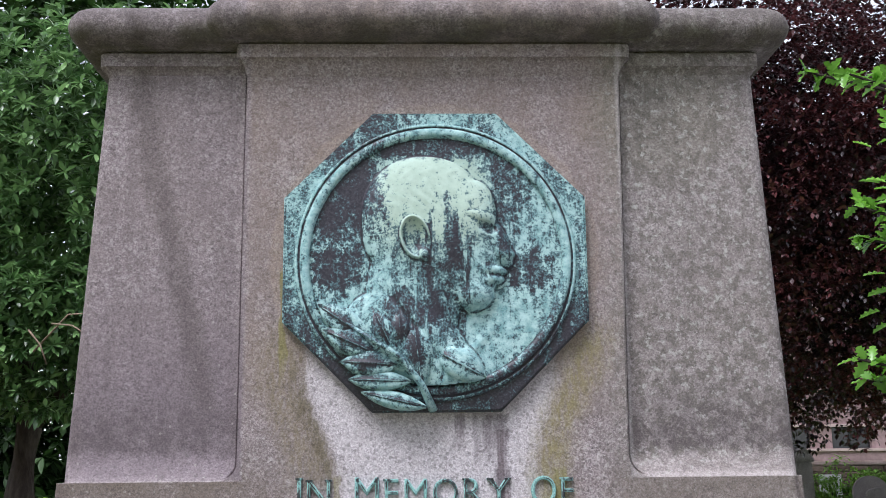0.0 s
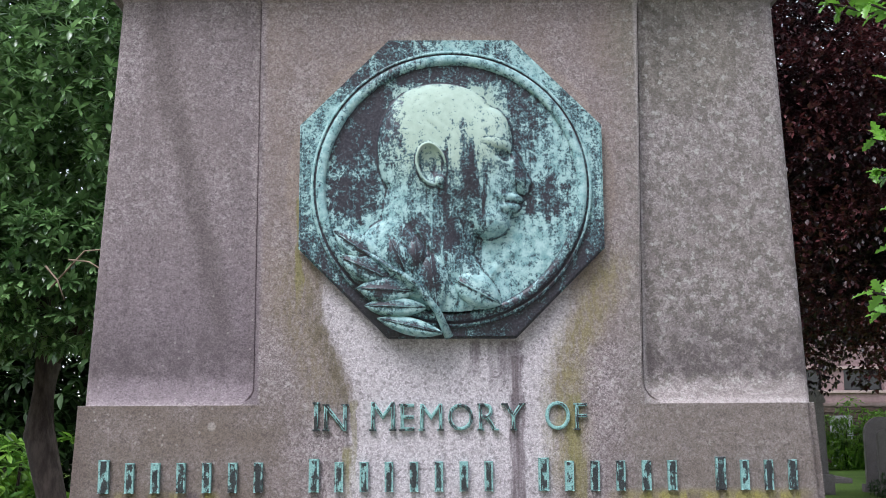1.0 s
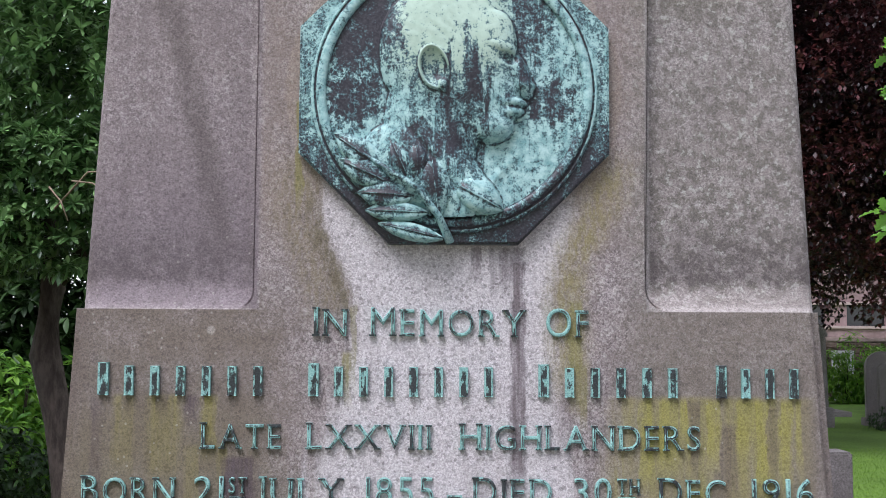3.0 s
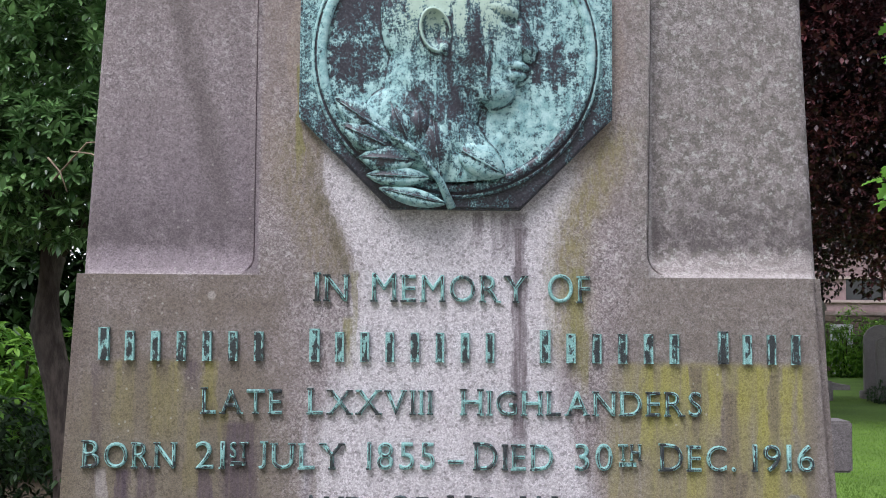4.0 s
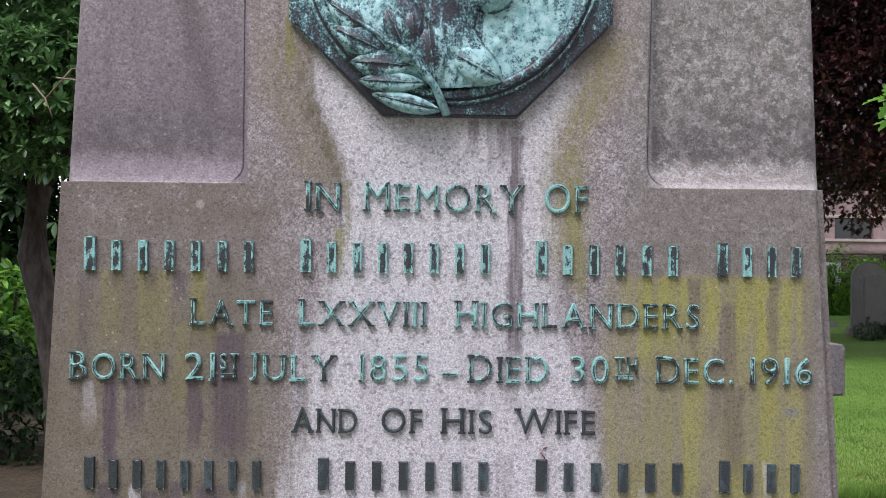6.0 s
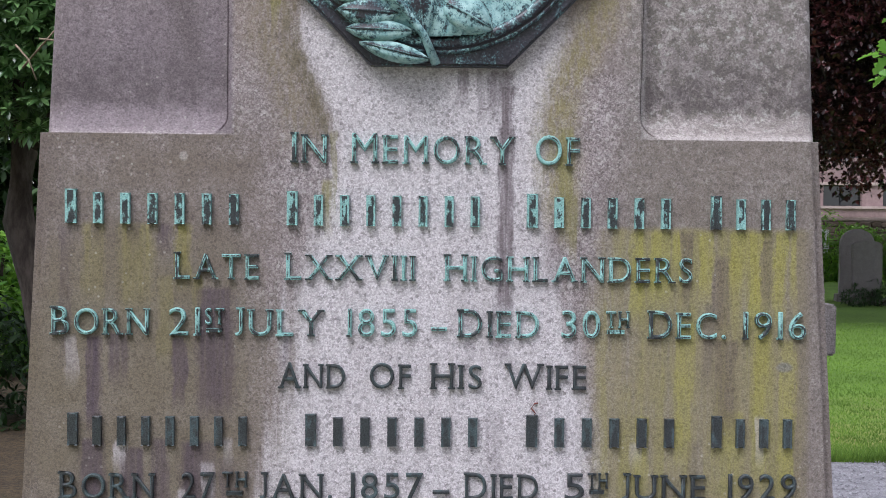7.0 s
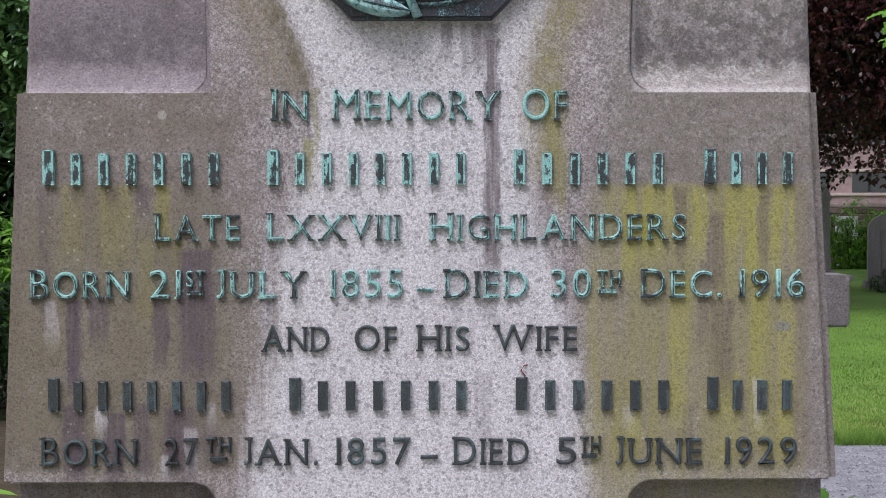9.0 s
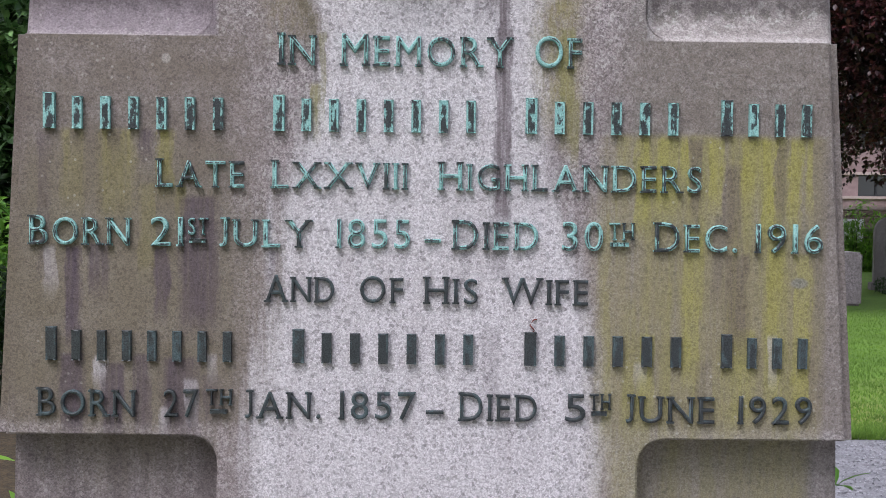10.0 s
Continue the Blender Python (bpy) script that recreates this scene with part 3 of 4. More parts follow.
# ---- ground ----
def sheet(name, x0, x1, y0, y1, z, material, label, category, div=24, rough=0.0):
    bm = bmesh.new()
    g = [[bm.verts.new((x0 + (x1 - x0) * i / div, y0 + (y1 - y0) * j / div,
                        z + rough * noise.noise((i * 0.9, j * 0.9, z)))) for i in range(div + 1)] for j in range(div + 1)]
    for j in range(div):
        for i in range(div):
            bm.faces.new((g[j][i], g[j][i + 1], g[j + 1][i + 1], g[j + 1][i]))
    return tagged(part(name, bm, material), label, category, kind="structure")


sheet("ground", -400, 400, -400, 400, GROUND, GRASS_SHEET, "mown green lawn reaching to the graveyard wall", "lawn", 8)
sheet("path", -0.9, 22, -5.0, 4.74, GROUND + 0.006, GRAVEL, "grey gravel path beside the lawn", "gravel path", 40, 0.003)
sheet("soil", -9, -0.92, -0.6, 9.5, GROUND + 0.008, LITTER, "brown leaf litter under the evergreen shrubs", "soil", 40, 0.006)


def pebbles():
    vs, fs = [], []
    for i in range(5200):
        x, y = rng.uniform(1.2, 4.2), rng.uniform(2.6, 4.78)
        r = rng.uniform(0.004, 0.011)
        q = Euler(rng.uniform(0, 6.28, 3)).to_matrix()
        b = len(vs)
        for v in ((1, 0, 0), (-1, 0, 0), (0, 1, 0), (0, -1, 0), (0, 0, 0.7), (0, 0, -0.7)):
            w = q @ Vector(v)
            vs.append((x + w.x * r, y + w.y * r, GROUND + 0.012 + w.z * r * 0.7))
        fs += [(b + a, b + c, b + d) for a, c, d in ((0, 2, 4), (2, 1, 4), (1, 3, 4), (3, 0, 4), (2, 0, 5), (1, 2, 5), (3, 1, 5), (0, 3, 5))]
    ob = part_mesh("gravel", data_mesh("gravel", vs, fs), PEBBLE)
    tagged(ob, "loose grey and pinkish gravel stones on the path", "gravel", kind="stuff")


pebbles()


def grass_blades():
    vs, fs = [], []
    for i in range(26000):
        y = 4.72 + 9.0 * rng.uniform() ** 1.7
        x = rng.uniform(0.36, 0.48) * (y + 1.75)
        edge = y < 4.95
        h = rng.uniform(0.03, 0.10) if edge else rng.uniform(0.010, 0.024)
        a = rng.uniform(0, 6.28)
        w = 0.003 if edge else 0.004
        lx, ly = rng.normal(0, 0.4, 2) * h
        b = len(vs)
        vs += [(x - w * math.cos(a), y - w * math.sin(a), GROUND), (x + w * math.cos(a), y + w * math.sin(a), GROUND), (x + lx, y + ly, GROUND + h)]
        fs.append((b, b + 1, b + 2))
    ob = part_mesh("grass", data_mesh("grass", vs, fs), BLADE)
    tagged(ob, "short green lawn grass with longer blades at the gravel edge", "grass", kind="stuff")


grass_blades()

# ---- the monument ----
monument = empty("grave_monument", "tall weathered pink-grey granite grave monument with bronze lettering", "monument", at=(0, 0, GROUND))


def stone_part(name, bm, label="", smooth=False):
    ob = part(name, bm, GRANITE, None, label, smooth)
    if smooth:
        ob.data.set_sharp_from_angle(angle=radians(38))
    ob.parent = monument
    ob.matrix_parent_inverse = Matrix.Translation((0, 0, -GROUND))
    return ob


def cross_face():
    pts = [(-0.345, GROUND), (0.345, GROUND), (0.333, 0.758)] + arc(0.375, 0.762, 0.041, 180, 90)
    pts += [(0.679, 0.804), (0.639, 1.4335)]
    pts += arc(0.374, 1.4735, 0.040, 270, 180)
    pts += [(0.346, 2.20), (-0.346, 2.20)]
    pts += arc(-0.378, 1.4655, 0.032, 0, -90)
    pts += [(-0.656, 1.4335), (-0.688, 0.800)]
    pts += arc(-0.377, 0.759, 0.041, 90, 0)
    bm = prism_bm(pts, 0.0, 0.085)
    outer = [e for e in bm.edges if all(abs(v.co.x) > 0.6 and v.co.y < 0.001 for v in e.verts) and abs(e.verts[0].co.z - e.verts[1].co.z) > 0.3]
    bmesh.ops.bevel(bm, geom=outer, offset=0.016, segments=4, affect="EDGES")
    front = [e for e in bm.edges if all(v.co.y < 0.0001 for v in e.verts) and len(e.link_faces) == 2 and e.calc_face_angle() > 0.8]
    bmesh.ops.bevel(bm, geom=front, offset=0.003, segments=2, affect="EDGES", clamp_overlap=True)
    return bm


stone_part("face_slab", cross_face(), "cross-shaped raised granite face stained green and brown")


def wing(side):
    """One recessed upper wing, coved out to the ledge at its foot and to the middle panel, rounded at its outer arris."""
    bm = bmesh.new()
    edge = (lambda z: 0.652 - (z - 1.436) * 0.053) if side < 0 else (lambda z: 0.640 - (z - 1.436) * 0.044)
    rc, wall_x = (0.032, 0.346) if side < 0 else (0.040, 0.334)
    inner = 0.325
    zs = [1.4325 + 0.0016 * i for i in range(30)] + [1.4805 + 0.004 * i for i in range(14)] + [1.5365 + 0.6635 * (i + 1) / 16 for i in range(16)]
    near = [0.325 + 0.0014 * i for i in range(44)]
    r = 0.018
    grid = []
    for z in zs:
        xo = edge(z) - r
        far = [near[-1] + (xo - near[-1]) * (i + 1) / 14 for i in range(14)]
        wx = wall_x if side < 0 else wall_x + 0.012 * max(0.0, z - 1.4735) / 0.73
        row = []
        for x in near + far:
            px, pz = x - wx, z - 1.4325
            gap = rc - math.hypot(rc - px, rc - pz) if px < rc and pz < rc else min(px, pz)
            turn = math.atan2(max(0.0, rc - px), max(1e-6, rc - pz)) / (math.pi / 2) if px < rc and pz < rc else (1.0 if px < pz else 0.0)
            foot = max(0.0, 1 - max(0.0, pz) / 0.055) ** 2
            flank = max(0.0, 1 - max(0.0, gap) / 0.016) ** 2
            joint = math.exp(-((gap - 0.002) / 0.0022) ** 2) * min(1.0, turn * 1.6)
            y = 0.026 - 0.021 * foot * (1 - 0.3 * turn) - 0.008 * flank * turn + (0.007 if side < 0 else 0.012) * joint
            row.append((x, max(y, 0.003)))
        yb = row[-1][1]
        shift = (edge(z) - 0.004) * (yb - 0.030) / 1.924
        row = [(x + shift * max(0.0, (x - 0.5) / (xo - 0.5)), y) for x, y in row]
        xo += shift
        for a in (22, 45, 68, 90):
            row.append((xo + r * math.sin(radians(a)), yb + r * (1 - math.cos(radians(a)))))
        row.append((edge(z) - 0.004 + shift, 0.47))
        grid.append([bm.verts.new((side * x, y, z)) for x, y in row])
    for a, b in zip(grid, grid[1:]):
        for i in range(len(a) - 1):
            bm.faces.new((a[i], a[i + 1], b[i + 1], b[i]) if side > 0 else (a[i + 1], a[i], b[i], b[i + 1]))
    return bm


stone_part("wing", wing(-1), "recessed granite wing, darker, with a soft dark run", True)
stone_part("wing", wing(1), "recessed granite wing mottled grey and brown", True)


def taper_box(x0, x1, x2, x3, y0, y1, z0, z1, bevel=0.006):
    """A block from x0..x1 at its foot to x2..x3 at its top."""
    bm = bmesh.new()
    vs = [bm.verts.new(p) for p in ((x0, y0, z0), (x1, y0, z0), (x0, y1, z0), (x1, y1, z0), (x2, y0, z1), (x3, y0, z1), (x2, y1, z1), (x3, y1, z1))]
    for q in ((0, 2, 3, 1), (4, 5, 7, 6), (0, 1, 5, 4), (2, 6, 7, 3), (0, 4, 6, 2), (1, 3, 7, 5)):
        bm.faces.new([vs[i] for i in q])
    bmesh.ops.bevel(bm, geom=bm.edges[:], offset=bevel, segments=2, affect="EDGES")
    return bm


stone_part("block_core", taper_box(-0.686, 0.677, -0.654, 0.637, 0.06, 0.48, 0.803, 1.4315))
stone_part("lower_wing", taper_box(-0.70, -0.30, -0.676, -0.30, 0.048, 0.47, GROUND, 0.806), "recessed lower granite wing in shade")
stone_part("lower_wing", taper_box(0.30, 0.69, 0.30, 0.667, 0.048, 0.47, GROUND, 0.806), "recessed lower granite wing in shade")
stone_part("upper_core", taper_box(-0.61, 0.60, -0.58, 0.575, 0.07, 0.46, 1.43, 2.2))

CORNICE = [(-0.004, 2.155), (0.000, 2.163), (0.002, 2.172), (0.006, 2.182), (0.013, 2.190), (0.017, 2.191), (0.0175, 2.215), (0.016, 2.217), (0.006, 2.2185),
           (0.008, 2.2215), (0.026, 2.2225), (0.044, 2.2245), (0.056, 2.229), (0.065, 2.237), (0.0705, 2.248), (0.072, 2.260), (0.069, 2.273), (0.061, 2.285),
           (0.048, 2.293), (0.03, 2.297), (-0.02, 2.299)]


def cornice(hx0, hx1, yf, yb, lift=0.0):
    """A moulding run round a rectangle with rounded corners, and its top."""
    bm = bmesh.new()
    rings = []
    for o, z in CORNICE:
        r = 0.004 + max(0.0, o) * 0.55
        x0, x1, y0, y1 = -hx0 - o, hx1 + o, yf - o, yb + o
        ring = []
        for cx, cy, a0 in ((x0 + r, y0 + r, 180), (x1 - r, y0 + r, 270), (x1 - r, y1 - r, 0), (x0 + r, y1 - r, 90)):
            for i in range(6):
                a = radians(a0 + 18 * i)
                ring.append(bm.verts.new((cx + r * math.cos(a), cy + r * math.sin(a), z + lift)))
        rings.append(ring)
    for a, b in zip(rings, rings[1:]):
        for i in range(len(a)):
            bm.faces.new((a[i], a[(i + 1) % len(a)], b[(i + 1) % len(a)], b[i]))
    bm.faces.new(rings[-1])
    bmesh.ops.recalc_face_normals(bm, faces=bm.faces[:])
    return bm


stone_part("cornice", cornice(0.606, 0.599, 0.030, 0.47), "rounded granite cornice moulding, dark olive below", True)
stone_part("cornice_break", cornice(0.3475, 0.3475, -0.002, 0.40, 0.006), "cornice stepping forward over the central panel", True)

# ---- bronze lettering ----
SERIFS = {"I": "mb mt", "N": "lb lt rt", "M": "lb rb", "E": "lb lt", "R": "lb lt rb", "Y": "mb lt rt", "F": "lb lt", "L": "lb lt", "A": "lb rb",
          "T": "mb", "X": "lb rb lt rt", "V": "lt rt", "H": "lb rb lt rt", "D": "lb lt", "B": "lb lt", "U": "lt rt", "J": "rt", "W": "lt rt", "P": "lb lt", "1": "mb"}
GLYPHS = {}


def glyph(ch):
    """A raised letter with serifs: foot at z 0, height 1, facing -y. Returns mesh and width."""
    if ch in GLYPHS:
        return GLYPHS[ch]
    cu = bpy.data.curves.new("glyph", "FONT")
    cu.body, cu.size, cu.resolution_u, cu.extrude, cu.bevel_depth, cu.bevel_resolution, cu.offset = ch, 1.0, 4, 0.055, 0.03, 1, -0.03
    tmp = new("glyph", cu)
    bpy.context.view_layer.update()
    me = bpy.data.meshes.new_from_object(tmp.evaluated_get(bpy.context.evaluated_depsgraph_get()))
    bpy.data.objects.remove(tmp)
    bpy.data.curves.remove(cu)
    co = np.array([v.co for v in me.vertices])
    lo, hi = co.min(0), co.max(0)
    full = hi[1] - lo[1] if ch not in "-." else 0.72
    bm = bmesh.new()
    bm.from_mesh(me)
    bpy.data.meshes.remove(me)
    for v in bm.verts:
        x, y, z = v.co
        v.co = ((x - lo[0]) / full, -z, (y - (lo[1] if ch != "-" else 0.0)) / full)
    w = (hi[0] - lo[0]) / full
    for s in SERIFS.get(ch, "").split():
        cx = {"l": 0.075, "m": w / 2, "r": w - 0.075}[s[0]]
        if ch == "1":
            cx = w - 0.09
        z0 = 0.0 if s[1] == "b" else 0.935
        sw = 0.10 if ch == "1" else 0.14
        box_bm(cx - sw, cx + sw, -0.098, 0.09, z0, z0 + 0.065, bm=bm)
    bmesh.ops.recalc_face_normals(bm, faces=bm.faces[:])
    out = bpy.data.meshes.new("letter")
    bm.to_mesh(out)
    bm.free()
    two_tone(out)
    GLYPHS[ch] = (out, w)
    return GLYPHS[ch]


def two_tone(me):
    """Front faces take the first material, arrises and sides the second."""
    me.materials.append(LETTER_FACE)
    me.materials.append(LETTER_EDGE)
    for p in me.polygons:
        p.material_index = 0 if p.normal.y < -0.97 else 1


def letter(me, x, z, sx, sz, tones, name="letter"):
    ob = bpy.data.objects.new(name, me)
    scene.collection.objects.link(ob)
    for slot, material in zip(ob.material_slots, tones):
        slot.link = "OBJECT"
        slot.material = material
    ob.parent = monument
    ob.matrix_parent_inverse = Matrix.Translation((0, 0, -GROUND))
    ob.matrix_basis = Matrix.LocRotScale((x, -0.003, z), None, (sx, 0.048, sz))


def word(text, x0, x1, z, h, material, first=True):
    """A word set between x0 and x1; its first letter stands a little taller."""
    shapes = [glyph(c) for c in text]
    gap = 0.24
    total = sum(w * (1.07 if first and i == 0 and len(text) > 1 else 1) for i, (m, w) in enumerate(shapes)) + gap * (len(text) - 1)
    k = (x1 - x0) / total
    x = x0
    for i, (m, w) in enumerate(shapes):
        big = 1.07 if first and i == 0 and len(text) > 1 else 1.0
        hz = h * big * 0.95 if first else h
        letter(m, x, z, k * big, hz, material)
        x += (w * big + gap) * k


def bars(count, x0, x1, z, h, tones):
    """A word that is not spelled out: plain upright bars."""
    pitch = (x1 - x0) / count
    if "bar" not in GLYPHS:
        bm = box_bm(0, 1, -0.095, 0.09, 0, 1)
        bmesh.ops.bevel(bm, geom=[e for e in bm.edges if abs(e.verts[0].co.z - e.verts[1].co.z) > 0.5], offset=0.2, segments=2, affect="EDGES")
        bmesh.ops.bevel(bm, geom=[e for e in bm.edges if all(v.co.z > 0.99 or v.co.z < 0.01 for v in e.verts) and abs(e.verts[0].co.z - e.verts[1].co.z) < 0.1], offset=0.03, segments=1, affect="EDGES")
        me = bpy.data.meshes.new("letter_bar")
        bm.to_mesh(me)
        bm.free()
        two_tone(me)
        GLYPHS["bar"] = (me, 1.0)
    for i in range(count):
        w = pitch * (0.34 if i else 0.40)
        letter(GLYPHS["bar"][0], x0 + pitch * (i + 0.5) - w / 2, z, w, h * (1.0 if i == 0 else 0.9), tones, "letter_bar")


GREEN, DULL = (LETTER_FACE, LETTER_EDGE), (DULL_FACE, DULL_EDGE)
WORDS = [
    (GREEN, 1.388, 0.049, (("IN", -0.240, -0.184), ("MEMORY", -0.142, 0.124), ("OF", 0.161, 0.234))),
    (GREEN, 1.285, 0.056, ((7, -0.622, -0.313), (8, -0.261, 0.083), (6, 0.134, 0.401), (4, 0.442, 0.609))),
    (GREEN, 1.195, 0.044, (("LATE", -0.430, -0.294), ("LXXVIII", -0.249, -0.038), ("HIGHLANDERS", 0.013, 0.425))),
    (GREEN, 1.102, 0.046, (("BORN", -0.631, -0.474), ("21", -0.440, -0.390), ("JULY", -0.332, -0.188), ("1855", -0.147, -0.032), ("-", -0.009, 0.017),
                                   ("DIED", 0.036, 0.170), ("30", 0.208, 0.272), ("DEC.", 0.354, 0.483), ("1916", 0.513, 0.618))),
    (GREEN, 1.120, 0.027, (("ST", -0.381, -0.350), ("TH", 0.282, 0.320))),
    (DULL, 1.016, 0.042, (("AND", -0.259, -0.151), ("OF", -0.110, -0.042), ("HIS", -0.008, 0.076), ("WIFE", 0.116, 0.250))),
    (DULL, 0.920, 0.053, ((8, -0.617, -0.299), (7, -0.229, 0.084), (6, 0.137, 0.413), (4, 0.450, 0.610))),
    (DULL, 0.831, 0.044, (("BORN", -0.618, -0.465), ("27", -0.419, -0.365), ("JAN.", -0.290, -0.171), ("1857", -0.140, -0.020), ("-", -0.004, 0.024),
                                 ("DIED", 0.050, 0.172), ("5", 0.217, 0.249), ("JUNE", 0.313, 0.453), ("1929", 0.492, 0.607))),
    (DULL, 0.851, 0.025, (("TH", -0.352, -0.312), ("TH", 0.255, 0.288))),
]
for tone, z, h, row in WORDS:
    for text, x0, x1 in row:
        if isinstance(text, int):
            bars(text, x0, x1, z, h, tone)
        else:
            word(text, x0, x1, z, h, tone, not text[0].isdigit() and h > 0.03)
# short rules under the raised ordinals
for x0, x1, z in ((-0.379, -0.354, 1.108), (0.284, 0.312, 1.110), (-0.345, -0.319, 0.838), (0.258, 0.282, 0.842)):
    letter(GLYPHS["bar"][0], x0, z, x1 - x0, 0.006, GREEN if z > 1 else DULL)

# ---- bronze medallion ----
MC = (0.0, 1.817)
medallion = empty("portrait_medallion", "octagonal bronze relief medallion with patchy green verdigris on the granite face", "medallion", at=(0, -0.03, MC[1]))


def bronze_part(name, bm, material, label="", smooth=True):
    ob = part(name, bm, material, None, label, smooth)
    ob.parent = medallion
    ob.matrix_parent_inverse = Matrix.Translation((0, 0.03, -MC[1]))
    return ob


octa = [(MC[0] + 0.2925 * math.cos(radians(22.5 + 45 * i)), MC[1] + 0.2925 * math.sin(radians(22.5 + 45 * i))) for i in range(8)]
bronze_part("backplate", prism_bm(octa, -0.021, 0.001, 0.004, 2), BRONZE_PLATE, "octagonal backplate, dark below and green above", False)


def rim():
    bm = bmesh.new()
    profile = [(0.2225, -0.022), (0.2235, -0.030), (0.227, -0.0335), (0.235, -0.0345), (0.2395, -0.032), (0.2405, -0.0265), (0.2435, -0.0265), (0.2445, -0.0285), (0.2485, -0.028), (0.250, -0.020)]
    n = 96
    rings = [[bm.verts.new((MC[0] + r * math.cos(2 * math.pi * i / n), y, MC[1] - 0.002 + r * math.sin(2 * math.pi * i / n))) for i in range(n)] for r, y in profile]
    for a, b in zip(rings, rings[1:]):
        for i in range(n):
            bm.faces.new((a[i], b[i], b[(i + 1) % n], a[(i + 1) % n]))
    bmesh.ops.recalc_face_normals(bm, faces=bm.faces[:])
    return bm


bronze_part("rim", rim(), BRONZE_RIM, "round raised rim, speckled green")


def dome(u, v, cu, cv, ru, rv, tilt=0.0, p=2.0, hard=0.5):
    """Height 0 to 1 of a rounded form with that centre, half sizes and tilt."""
    c, s = math.cos(radians(tilt)), math.sin(radians(tilt))
    a, b = ((u - cu) * c + (v - cv) * s) / ru, (-(u - cu) * s + (v - cv) * c) / rv
    d = np.abs(a) ** p + np.abs(b) ** p
    return np.clip(1 - d, 0, None) ** hard


def relief():
    """The field of the medallion with a plain rounded bust form in low relief."""
    n = 260
    g = np.linspace(-0.2235, 0.2235, n)
    u, v = np.meshgrid(g, g)
    rr = np.hypot(u, v)
    base = 0.004 * np.clip(1 - rr / 0.2235, 0, 1)
    h = np.zeros_like(u)
    for cu, cv, ru, rv, tilt, top, p in ((-0.020, 0.068, 0.112, 0.120, 0, 0.030, 2.2), (0.040, 0.030, 0.074, 0.122, 6, 0.028, 2.4), (0.068, 0.085, 0.042, 0.060, 8, 0.026, 2.2),
                                         (0.110, 0.030, 0.020, 0.052, 24, 0.019, 2.0), (0.120, 0.008, 0.022, 0.014, -10, 0.017, 2.0), (0.098, -0.022, 0.028, 0.011, -6, 0.020, 2.2),
                                         (0.094, -0.040, 0.028, 0.011, 6, 0.020, 2.2), (0.068, -0.066, 0.036, 0.028, 15, 0.024, 2.2),
                                         (-0.040, -0.070, 0.084, 0.125, -6, 0.024, 2.6), (-0.060, -0.135, 0.105, 0.070, -25, 0.027, 2.2), (-0.004, -0.165, 0.058, 0.085, 35, 0.024, 2.2),
                                         (0.045, -0.185, 0.03, 0.050, 40, 0.020, 2.0)):
        h += (top * dome(u, v, cu, cv, ru, rv, tilt, p)) ** 5
    h = h ** 0.2
    ear = dome(u, v, -0.036, 0.034, 0.027, 0.041, 14, 2.0, 1.0)
    open_side = 1 - 0.85 * np.clip((u + 0.030 - (v - 0.034) * 0.25) / 0.012, 0, 1) * np.clip((0.046 - v) / 0.02, 0, 1)
    h += 0.0085 * np.exp(-((ear - 0.2) / 0.16) ** 2) * (ear > 0) * open_side - 0.007 * np.clip((ear - 0.42) * 2, 0, 1)
    h += 0.006 * dome(u, v, -0.020, 0.002, 0.010, 0.014, 20, 2.0, 1.0)
    h -= 0.007 * dome(u, v, 0.092, 0.052, 0.020, 0.012, -15, 2.0, 1.0)
    h += 0.004 * dome(u, v, 0.085, 0.072, 0.032, 0.010, -12, 2.0, 1.0)
    h -= 0.004 * np.exp(-((u * 0.8 + v * 0.6 + 0.105) / 0.006) ** 2) * dome(u, v, -0.02, -0.11, 0.11, 0.08)
    h += 0.0035 * np.exp(-((-u * 0.75 + v * 0.66 + 0.155) / 0.008) ** 2) * dome(u, v, 0.03, -0.15, 0.10, 0.08)
    wave = np.sin(u * 210 + 3 * np.sin(v * 60)) * np.sin(v * 150 + 2 * np.sin(u * 50))
    h += 0.0006 * wave * dome(u, v, -0.03, 0.105, 0.105, 0.085)
    y = -0.0245 - base * 0.3 - h
    keep = rr < 0.2245
    idx = -np.ones(n * n, int)
    flat = keep.ravel()
    idx[flat] = np.arange(flat.sum())
    V = np.stack([u + MC[0], y, v + MC[1] - 0.002], -1).reshape(-1, 3)[flat]
    ids = idx.reshape(n, n)
    q = np.stack([ids[:-1, :-1], ids[:-1, 1:], ids[1:, 1:], ids[1:, :-1]], -1).reshape(-1, 4)
    q = q[(q >= 0).all(1)]
    return data_mesh("portrait_relief", V.tolist(), q.tolist())


ob = part_mesh("portrait_relief", relief(), BRONZE, None, "plain rounded bust form in low relief on a smooth field", True)
ob.parent = medallion
ob.matrix_parent_inverse = Matrix.Translation((0, 0.03, -MC[1]))


